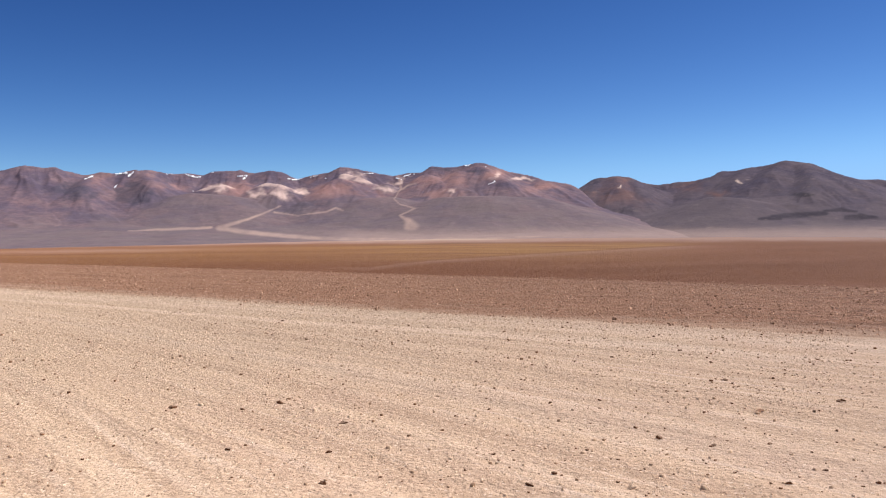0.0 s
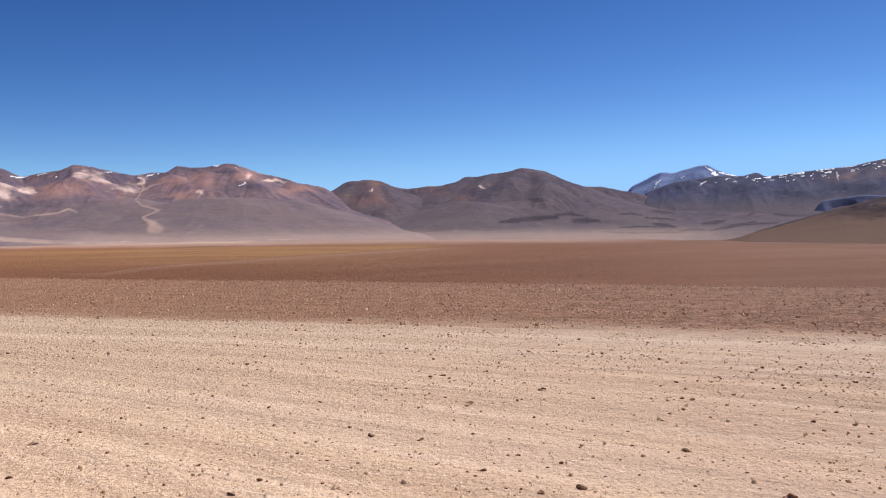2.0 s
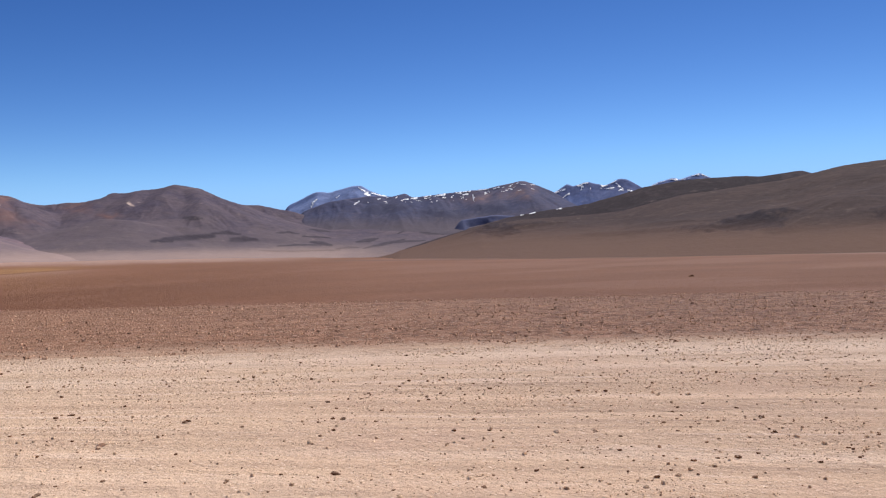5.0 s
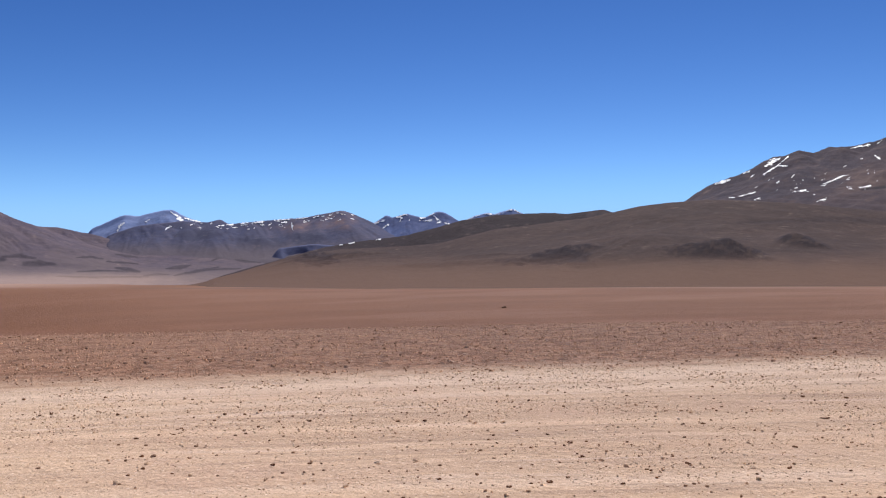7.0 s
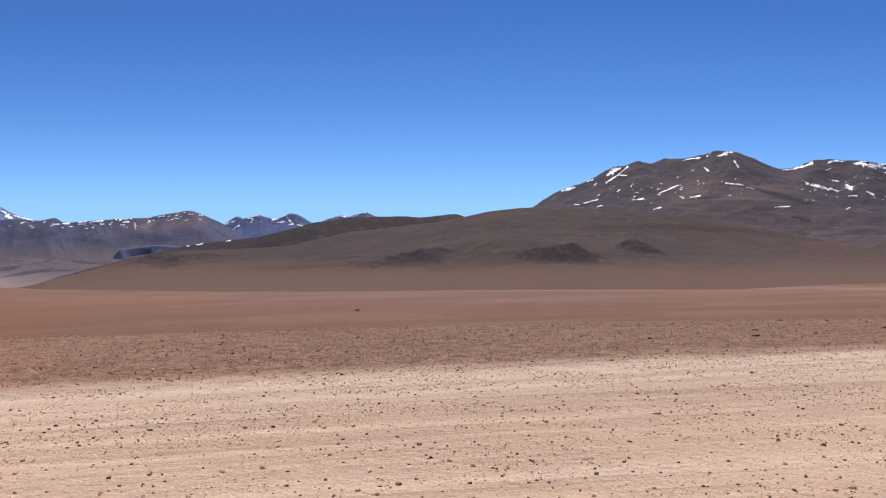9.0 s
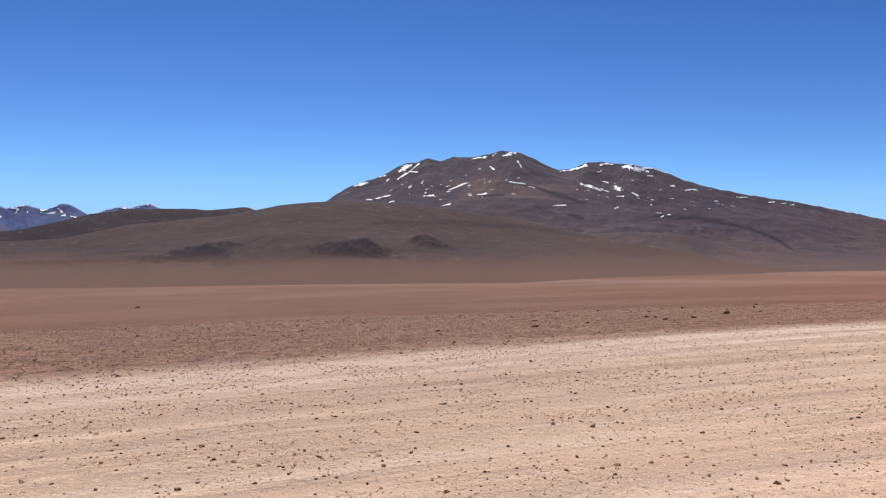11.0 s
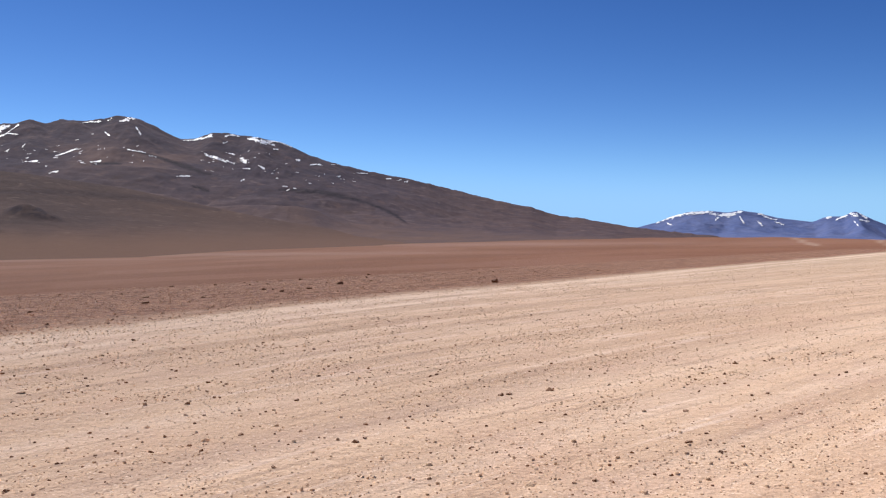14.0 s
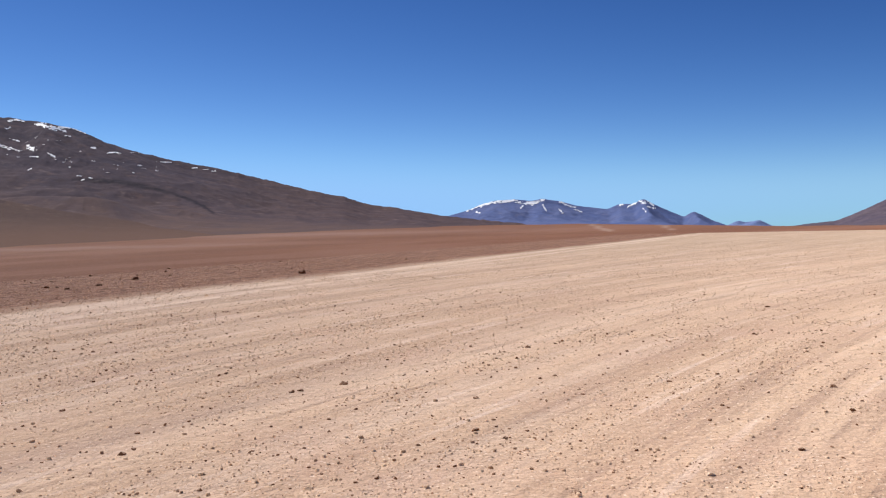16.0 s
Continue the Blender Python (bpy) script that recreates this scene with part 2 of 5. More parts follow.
    plain = k.mix(k.math("MULTIPLY", k.attr("slate"), 0.85), plain, (0.15, 0.110, 0.105))
    wob = k.math("MULTIPLY", k.math("SUBTRACT", k.noise(p, 1.6, 5, 0.7), 0.5), 2.0)
    drift = k.noise(k.vector(k.math("MULTIPLY", along, 0.10), k.math("MULTIPLY", past, 0.9)), 1.0, 4, 0.65)
    edge = k.math("ADD", past, k.math("ADD", wob, k.math("MULTIPLY", k.math("SUBTRACT", drift, 0.5), 3.4)))
    stony = k.span(edge, -0.9, 1.5)
    fade = k.span(k.math("ADD", dist, k.math("MULTIPLY", k.math("SUBTRACT", k.noise(p, 0.35, 4, 0.6), 0.5), 0.10)), 0.985, 1.05)
    c = k.mix(stony, road, gravel)
    c = k.mix(fade, c, plain)
    c = k.mix(k.attr("track"), c, (0.50, 0.36, 0.27))
    h = k.math("ADD", k.math("MULTIPLY", streak_far, 0.6), k.math("ADD", k.math("MULTIPLY", fine, 0.5), k.math("ADD", k.math("MULTIPLY", grain, 0.32), k.math("MULTIPLY", grit, 0.09))))
    n = k.bump(h, 0.052, 0.6)
    n = k.bump(k.math("MULTIPLY", crumb, rough), 0.06, 0.9, n)
    n = k.bump(pebble, 0.12, 0.6, n)
    return k.finish(c, n)


def rock_material(name, rock, rock2, foot, red=(0.30, 0.15, 0.11), pale=(0.62, 0.47, 0.39), dark=(0.075, 0.062, 0.060), scale=1.0, sand=(0.41, 0.29, 0.24), bands=1.0):
    """Mountain side: scree and rock, mineral stains, old snow in hollows."""
    k = Nodes(name, spec=0.05, matt=0.15)
    p = k.coords()
    a = k.noise(p, 0.006 / scale, 7, 0.62)
    b = k.noise(p, 0.035 / scale, 6, 0.65)
    gully = k.noise(k.coords((1, 1, 0.25)), 0.02 / scale, 6, 0.6)
    c = k.mix(k.span(a, 0.36, 0.64), rock, rock2)
    c = k.mix(k.span(b, 0.40, 0.62, 0, 0.42), c, tuple(q * 0.62 for q in rock))
    strata = k.noise(k.coords((0.22, 0.22, 1.0)), 0.045 / scale, 6, 0.65)
    c = k.mix(k.span(strata, 0.54, 0.70, 0, 0.16 * bands), c, tuple(q * 0.6 for q in rock))
    c = k.mix(k.span(strata, 0.46, 0.32, 0, 0.12 * bands), c, tuple(q * 1.25 for q in rock2))
    c = k.mix(k.math("MULTIPLY", k.attr("red"), k.span(a, 0.38, 0.58, 0.25, 0.95)), c, red)
    c = k.mix(k.math("MULTIPLY", k.attr("foot"), k.span(strata, 0.36, 0.64, 1.0, 1.0 - 0.4 * bands)), c, foot)
    mottle = k.noise(p, 0.016 / scale, 6, 0.62)
    c = k.mix(k.span(mottle, 0.52, 0.72, 0, 0.38 * bands), c, tuple(q * 0.62 for q in foot))
    c = k.mix(k.span(mottle, 0.47, 0.30, 0, 0.30 * bands), c, tuple(q * 1.3 for q in foot))
    c = k.mix(k.math("MULTIPLY", k.attr("dark"), k.span(b, 0.34, 0.56, 0.75, 1.0)), c, dark)
    pl = k.math("ADD", k.attr("pale"), k.math("MULTIPLY", k.math("SUBTRACT", gully, 0.5), 1.3))
    c = k.mix(k.span(pl, 0.08, 1.15, 0, 0.88), c, pale)
    c = k.mix(k.attr("sand"), c, sand)
    n = k.bump(k.math("ADD", b, k.math("MULTIPLY", a, 1.5)), 12.0 * scale, 0.28)
    return k.finish(c, n)


def snow_material():
    k = Nodes("old_snow", 0.6, 0.3)
    c = k.mix(k.noise(k.coords(), 0.05, 5), (0.86, 0.87, 0.90), (0.94, 0.94, 0.95))
    return k.finish(c)


M_SNOW = snow_material()
M_GROUND = ground_material()


# ---- meshes from grids ----
def grid_object(name, x, y, z, mat, attrs, wrap=False):
    rows, cols = x.shape
    me = bpy.data.meshes.new(name)
    co = np.stack([x, y, z], -1).reshape(-1, 3).astype(np.float32)
    idx = np.arange(rows * cols).reshape(rows, cols)
    if wrap:
        idx = np.concatenate([idx, idx[:, :1]], 1)
    q = np.stack([idx[:-1, :-1], idx[:-1, 1:], idx[1:, 1:], idx[1:, :-1]], -1).reshape(-1, 4)
    me.vertices.add(len(co))
    me.vertices.foreach_set("co", co.ravel())
    me.loops.add(q.size)
    me.loops.foreach_set("vertex_index", q.ravel().astype(np.int32))
    me.polygons.add(len(q))
    me.polygons.foreach_set("loop_start", np.arange(0, q.size, 4, dtype=np.int32))
    me.update(calc_edges=True)
    me.polygons.foreach_set("use_smooth", np.ones(len(q), dtype=bool))
    for key, val in attrs.items():
        at = me.attributes.new(key, "FLOAT", "POINT")
        at.data.foreach_set("value", np.broadcast_to(val, x.shape).ravel().astype(np.float32))
    me.materials.append(mat)
    me.validate()
    return new(name, me)


def patches(b, e, spots):
    """Soft spots (bearing, rise, half width, half height) in degrees."""
    out = np.zeros_like(b)
    for sb_, se, w, h in spots:
        out = np.maximum(out, np.exp(-((b - sb_) / w) ** 2 - ((e - se) / h) ** 2))
    return out


def ribbon(b, e, line):
    """A path over the slopes: (bearing, rise, half width) in degrees."""
    out = np.zeros_like(b)
    for (b0, e0, w0), (b1, e1, w1) in zip(line, line[1:]):
        dx, dy = b1 - b0, e1 - e0
        t = np.clip(((b - b0) * dx + (e - e0) * dy) / (dx * dx + dy * dy), 0, 1)
        d = np.hypot((b - b0 - t * dx) * 0.6, e - e0 - t * dy)
        w = w0 + (w1 - w0) * t
        out = np.maximum(out, smooth(1.5, 0.4, d / w))
    return out


SAND_A = [
    [(32.58, 0.11, 0.02), (30.55, 0.18, 0.08), (27.49, 0.28, 0.08)], [(22.97, 1.7, 0.04), (23.88, 1.28, 0.06), (24.85, 0.91, 0.08), (26.02, 0.54, 0.1), (26.87, 0.28, 0.14)],
    [(26.87, 0.24, 0.16), (25.4, -0.02, 0.14), (22.88, -0.29, 0.14), (20.68, -0.49, 0.14), (18.07, -0.58, 0.14), (13.49, -0.6, 0.12), (9.24, -0.62, 0.11), (4.97, -0.48, 0.07)],
    [(14.18, 0.25, 0.32), (14.33, 0.63, 0.18), (14.9, 1.02, 0.05), (13.87, 1.48, 0.05), (14.94, 1.83, 0.03), (15.24, 2.13, 0.03)],
    [(23.3, 1.28, 0.06), (21.78, 1.06, 0.03), (19.93, 1.29, 0.05), (19.29, 1.56, 0.06), (18.73, 1.37, 0.03)], [(15.28, 2.13, 0.02), (14.78, 2.86, 0.04), (14.93, 3.55, 0.06)],
    [(14.93, 2.67, 0.04), (14.32, 3.06, 0.06), (13.78, 3.21, 0.04)]]


def ground():
    seen = np.arange(50, -142, -0.4)
    rest = np.arange(-142, -310, -2.0)
    b = np.radians(np.concatenate([seen, rest]))
    r = np.concatenate([[0.01, 0.2], np.concatenate([np.geomspace(0.5, 60, 420), np.geomspace(61, 4950, 170)])])
    bb, rr = np.meshgrid(b, r)
    x, y = -np.sin(bb) * rr, np.cos(bb) * rr
    z = ground_z(x, y)
    deg = np.degrees(np.arctan2(-x, y))
    e = np.degrees(np.arctan2(z - EYE, rr))
    u, past = road_coords(x, y)
    rim = np.interp(deg, BEARINGS, RIM)
    warp = 0.35 * fbm(deg * 0.35, e * 4, 3, 70)
    # the swell is a colour boundary only, ground_z does not rise here
    swell = np.interp(-deg, [-40, -28, -20, -17.5, -15.5, -12, -6.8, -1.5, 2, 6], [-1.5, -1.9, -2.5, -2.55, -2.3, -2.05, -1.78, -1.5, -1.3, -1.15])
    ochre = smooth(-6.5, -2, deg) * smooth(0.02, 0.10, e - swell + 0.06 * warp) * smooth(-0.85, -1.15, e) * (0.45 + 0.55 * smooth(24, 14, deg))
    ochre = np.maximum(ochre, 0.35 * smooth(-8, 6, deg) * smooth(-2.9, -2.2, e + warp) * smooth(-0.85, -1.1, e))
    # lit side of the swell crest painted paler, added to the wash
    lit_edge = 0.35 * smooth(-6.5, -3, deg) * smooth(22, 15, deg) * smooth(-0.30, -0.02, e - swell) * smooth(0.03, -0.01, e - swell)
    wash = smooth(-24, -12, deg) * smooth(-1.0, -0.75, e + 0.2 * warp) + 0.5 * patches(deg, e + 0.1 * warp, [(-50, -1.0, 22, 0.07), (-78, -0.75, 14, 0.12), (35, -1.15, 8, 0.12), (-95, -0.2, 12, 0.15)])
    bound = np.interp(-deg, [-40, -27, -12, 0], [-0.82, -0.52, -0.25, 0.1])
    slate = smooth(-0.04, 0.04, e - bound + 0.1 * warp) * smooth(5, 15, deg)
    track = np.zeros_like(e)
    for line in SAND_A[2:3] + [[(-113.2, 0.3, 0.08), (-113.0, 0.05, 0.11), (-113.4, -0.25, 0.09), (-114.3, -0.42, 0.06)], [(-117.1, 0.15, 0.06), (-117.5, -0.15, 0.10), (-118.0, -0.38, 0.06)]]:
        track = np.maximum(track, (0.45 if line[0][0] < -100 else 0.75) * ribbon(deg + 0.5 * warp, e, line))
    track = track * smooth(60, 100, rr)
    # shading of low undulations, painted as dark lines on the smooth plain
    line = np.zeros_like(e)
    for way in ([(-35, -1.13, 0.02), (-42, -1.1, 0.05), (-47, -1.02, 0.02)], [(-48, -1.04, 0.02), (-60, -0.92, 0.05), (-70, -0.86, 0.02)], [(14, -1.0, 0.02), (6, -0.78, 0.13), (0.5, -0.62, 0.03)], [(-20, -1.0, 0.02), (-28, -1.05, 0.06), (-34, -1.1, 0.02)]):
        line = np.maximum(line, 0.55 * ribbon(deg + warp, e + 0.04 * warp, way))
    line = line * smooth(60, 100, rr)
    ob = grid_object("ground", x, y, z, M_GROUND, {"past": np.clip(past, -400, 400), "along": np.clip(u, -900, 900), "rut": np.clip(rut_line(u, past), -400, 400), "dist": rr / rim,
                                                    "ochre": ochre, "warm": smooth(-50, 18, deg), "wash": np.clip(wash + lit_edge, 0, 1), "slate": slate, "drift": 1.6 * fbm(deg * 0.07 + 0.3 * warp, e * 3.2 + 0.12 * deg, 4, 90), "track": track, "line": line, "reach": np.clip(rr, 0, 300)}, wrap=True)
    return tagged(ob, "dusty pale dirt road beside a red-brown stony desert plain", "ground", kind="structure")


ground()


def ridge_places(points, b, rr, z):
    """A hill's top line through (bearing, rise, degrees by which it stands proud of the slope), as places every few metres."""
    out = []
    for q, e, proud in points:
        j = int(np.clip(round((b[0] - q) / (b[0] - b[1])), 0, len(b) - 1))
        col = np.maximum.accumulate(np.degrees(np.arctan2(z[:, j] - EYE, rr[:, j])))
        r = float(np.interp(e - proud, col + np.arange(len(col)) * 1e-7, rr[:, j]))
        out.append((-math.sin(radians(q)) * r, math.cos(radians(q)) * r, EYE + r * math.tan(radians(e))))
    full = []
    for p, q in zip(out, out[1:]):
        n = max(2, int(math.dist(p, q) / 16))
        full += [tuple(p[i] + (q[i] - p[i]) * t / n for i in range(3)) for t in range(n)]
    return full + out[-1:]


HILL_SOFT = {"dark": 5.0, "grey": 22.0, "pale": 6.0}
HILL_REACH = {"dark": 170.0, "pale": 95.0, "red": 330.0}


def raise_ridge(z, px, py, line, slope, rounding, seed, gully=1.0, soft=9.0, reach=900.0):
    """Lays loose slopes down from a line of high places, cut by rills; gives the new heights and where the slopes show."""
    top, key, away = np.full(z.shape, -1e4), np.zeros(z.shape), np.zeros(z.shape)
    run, last = 0.0, line[0]
    for x, y, h in line:
        run += math.dist((x, y), last[:2])
        last = (x, y)
        dx, dy = px - x, py - y
        d = np.hypot(dx, dy)
        here = h - slope * (np.sqrt(d * d + rounding * rounding) - rounding) * (1 - 0.25 * np.minimum(d / 700, 1))
        better = here > top
        r = math.hypot(x, y)
        side = (dx * y - dy * x) / (r * (d + 20))
        key = np.where(better, run / 75 + side * 2.2, key)
        away = np.where(better, d, away)
        top = np.where(better, here, top)
    rill = 1 - np.abs(vnoise(key * 1.3 + 0.4 * vnoise(px / 90, py / 90, seed + 7), away / 420, seed + 5))
    rill = 0.65 * rill + 0.35 * (1 - np.abs(vnoise(key * 3.1, away / 260 + 3.3, seed + 6)))
    top = top - gully * np.minimum(away * 0.13, 13) * (1 - rill) + 3 * vnoise(px / 130, py / 130, seed + 8)
    gap = np.abs(z - top)
    return np.where(top > -5e3, np.maximum(z, top) + soft * np.log1p(np.exp(-gap / soft)) - 0.35 * soft * np.exp(-gap / soft), z), smooth(-soft, 1.5 * soft, top - z) * smooth(reach, 0.25 * reach, away + 0.35 * reach * fbm(px / 60, py / 60, 3, seed + 4))


def mountain(name, label, crest, dist, toe, mat, power=1.7, spur=0.5, block=350, ends=(2.2, 2.2), mass=4.0, seed=1, jag=0.03, step=0.085, rows=125, back=0.16,
             foot=(0.02, 0.4), tints=(), sand=(), flows=(), rocky=0.0, stain=1.0, flow=1.0, apron=None, fade=None, swells=2.2, talus=None, hills=(), snow=(), gully=1.0, crag_depth=0.0):
    """A mountain whose crest runs through (bearing, rise); its foot lies at the toe distance."""
    cb, ce = np.array([c[0] for c in crest]), np.array([c[1] for c in crest])
    b = np.arange(cb[0], cb[-1], -step)
    el = np.interp(-b, -cb, ce)
    k = np.array([1, 2, 3, 2, 1.0]) / 9
    el = np.convolve(np.pad(el, 2, "edge"), k, "valid")
    crag = jag * fbm(b * 2.2, b * 0 + seed, 5, seed + 50, 0.65)
    reach = int(mass / step)
    k = np.hanning(2 * reach + 1)
    broad = np.convolve(np.pad(el, reach, "edge"), k / k.sum(), "valid")
    u = np.concatenate([np.linspace(0, 1, rows) ** 0.9, 1 + np.linspace(0.02, 1, 16) ** 1.3])
    bb, uu = np.meshgrid(b, u)
    rc = dist * (1 + 0.035 * fbm(b * 0.12, b * 0 + 3.3, 3, seed + 9))
    rt = toe * (1 + 0.10 * fbm(b * 0.10, b * 0 + 8.8, 3, seed + 19))
    front = np.minimum(uu, 1)
    rr = rt + (rc - rt) * front + dist * back * np.maximum(uu - 1, 0)
    rr = np.minimum(rr, 4985)
    zb = ground_z(-np.sin(np.radians(b)) * rt, np.cos(np.radians(b)) * rt) - 4
    hc = EYE + rc * np.tan(np.radians(el + crag))
    full = np.maximum(EYE + rc * np.tan(np.radians(broad)) - zb, 3)
    above = rc * np.radians(el - broad)          # peaks above and saddles below the broad mass
    # valleys and spurs, the same size whichever way they run
    br = np.radians(bb)
    px, py = -np.sin(br) * rr, np.cos(br) * rr
    wx = fbm(px / 420 + seed, py / 420, 3, seed + 3)
    ribs = ridged(px / block + 0.55 * wx, py / block + 0.4 * wx, 5, seed)
    fine = ridged(px / (block * 0.28) + wx, py / (block * 0.28) - wx, 4, seed + 11)
    if talus:
        # a fan of outwash at the foot, screes of even slope under the crest
        shoulder, slope, bend = talus
        toe_e = np.degrees(np.arctan2(zb - EYE, rt))
        low = np.minimum(shoulder, el - 0.03 - 0.32 * smooth(1.9, 2.6, el))
        fan = toe_e + (low - toe_e) * front ** bend + 0.10 * fbm(px / 300, py / 300, 4, seed + 71) * smooth(0.25, 0.8, front)
        z = EYE + rr * np.tan(np.radians(fan))
        every = max(1, int(25 / (dist * np.radians(step))))
        crest_line = [(-np.sin(np.radians(q)) * rq, np.cos(np.radians(q)) * rq, hq) for q, rq, hq, eq in zip(b[::every], rc[::every], hc[::every], el[::every]) if eq > 2.15]
        z = raise_ridge(z, px, py, crest_line, slope, 4, seed, 1.3 * gully)[0]
    else:
        hold = smooth(0.05, 0.5, front) * smooth(0.0, 0.38, 1 - front)
        cut = spur * (1 - ribs) * hold + 0.12 * spur * (1 - fine) * smooth(0.2, 0.6, front) * smooth(0.0, 0.2, 1 - front)
        z = zb + full * front ** power * (1 - np.clip(cut, 0, 0.9))
        # spurs come down from the peaks, valleys from the saddles
        sway = (1 - front) * (1.6 * fbm(bb * 0.13, front * 1.5 + seed, 2, seed + 61) + 0.5 * wx * smooth(0, 0.3, 1 - front))
        at = np.clip((b[0] - (bb + sway)) / step, 0, len(b) - 1.001)
        i0 = at.astype(int)
        above2 = above[i0] * (1 - at + i0) + above[i0 + 1] * (at - i0)
        swell = front * (1 + swells * smooth(0, 0.45, 1 - front)) * smooth(0.05, 0.5, front)
        z = z + above2 * swell
    z = z + rc * np.radians(crag) * front ** 14
    own = {"red": np.zeros_like(z), "pale": np.zeros_like(z), "dark": np.zeros_like(z), "grey": np.zeros_like(z)}
    base = z[:rows].copy()
    for k, (steep, rounding, tint, points) in enumerate(hills):
        z, shown = raise_ridge(z, px, py, ridge_places(points, b, rr[:rows], base), steep, rounding, seed + 3 * k, 0.25 * gully if tint == "grey" else gully, HILL_SOFT.get(tint, 10.0), HILL_REACH.get(tint, 900.0))
        for key in own:
            own[key] = own[key] * (1 - shown) + (shown if key == tint else 0)
    if crag_depth:
        z = z - crag_depth * ((1 - ridged(px / 170 + wx, py / 170, 4, seed + 85)) + 0.5 * (1 - ridged(px / 52, py / 52, 3, seed + 86))) * smooth(0.3, 0.6, front) * smooth(0, 0.05, 1 - front)
    # the crest stays the skyline
    top = EYE + rr * np.tan(np.radians(el + crag - 0.012))
    z = np.where(uu <= 1, np.minimum(z, np.maximum(top, zb + 0 * top)), z)
    z = np.where(uu == 1, hc + 0 * z, z)
    over = np.maximum(uu - 1, 0)
    z = np.where(uu > 1, zb + (hc - zb) * (1 - 0.75 * over ** 0.9) * (1 - 0.2 * (1 - ribs) * np.minimum(1, over * 4)), z)
    z[-1] = zb - 30
    tail = smooth(0, ends[0], b[0] - b) * smooth(0, ends[1], b - b[-1])
    z = np.where(tail < 1, z - (1 - tail) * (z - zb + 12), z)
    e = np.degrees(np.arctan2(z - EYE, rr))
    wbn = 0.35 * fbm(bb * 1.6, e * 3.0, 3, seed + 31)
    wen = 0.14 * fbm(bb * 1.9 + 9, e * 3.4, 3, seed + 37)
    attrs = {"foot": smooth(foot[1], foot[0], front + 0.12 * fbm(bb * 0.5, uu * 5, 3, seed + 41))}
    if fade:
        attrs["foot"] = np.maximum(attrs["foot"], np.maximum(0.5 * smooth(fade[0], fade[1], bb + 3 * wx), 0.35 * smooth(fade[2], fade[3], bb + 2 * wx)))
    attrs["foot"] = np.maximum(attrs["foot"], 0.75 * own["grey"])
    spots = dict(tints)
    for key in ("red", "pale", "dark"):
        attrs[key] = patches(bb + wbn * 2, e + wen * 1.6, spots.get(key, ())) * (uu <= 1.02)
    attrs["red"] = np.maximum(attrs["red"], 0.8 * own["red"])
    attrs["pale"] = np.clip(np.maximum(attrs["pale"] * 1.2, 0.9 * own["pale"]) * smooth(0.02, 0.35, ribs + 0.5 * fine - 0.1), 0, 1)
    attrs["dark"] = smooth(0.24, 0.48, attrs["dark"] + 0.22 * fbm(bb * 2.6, e * 7.0, 4, seed + 43) * (attrs["dark"] > 0.05))
    attrs["dark"] = stain * np.maximum(attrs["dark"], 0.8 * own["dark"] * smooth(-0.5, 0.1, fbm(bb * 3.0, e * 6.0, 4, seed + 47)))
    for line in flows:
        attrs["dark"] = np.maximum(attrs["dark"], flow * ribbon(bb + 0.5 * wbn, e + 0.25 * wen, line))
    attrs["sand"] = np.zeros_like(bb)
    for line in sand:
        attrs["sand"] = np.maximum(attrs["sand"], 0.6 * ribbon(bb + 0.2 * wbn, e + 0.2 * wen, line) * (0.85 + 0.4 * fbm(bb * 1.5, e * 4, 3, seed + 77)))
    if apron:
        high, low_e, west, east, share = apron
        attrs["sand"] = np.maximum(attrs["sand"], share * smooth(high, low_e, e + 0.5 * wen) * smooth(west, west - 7, bb + 3 * wbn) * smooth(east, east + 8, bb + 3 * wbn))
    z = z + rocky * attrs["dark"] * (ridged(px / 30, py / 30, 4, seed + 91) - 0.4) * (front < 0.95)
    ob = grid_object(name, px, py, z, mat, attrs)
    for k, line in enumerate(snow):
        snow_streak(ob, b, rr[:rows], z[:rows], el, line, seed * 7 + k)
    return tagged(ob, label, "mountain")


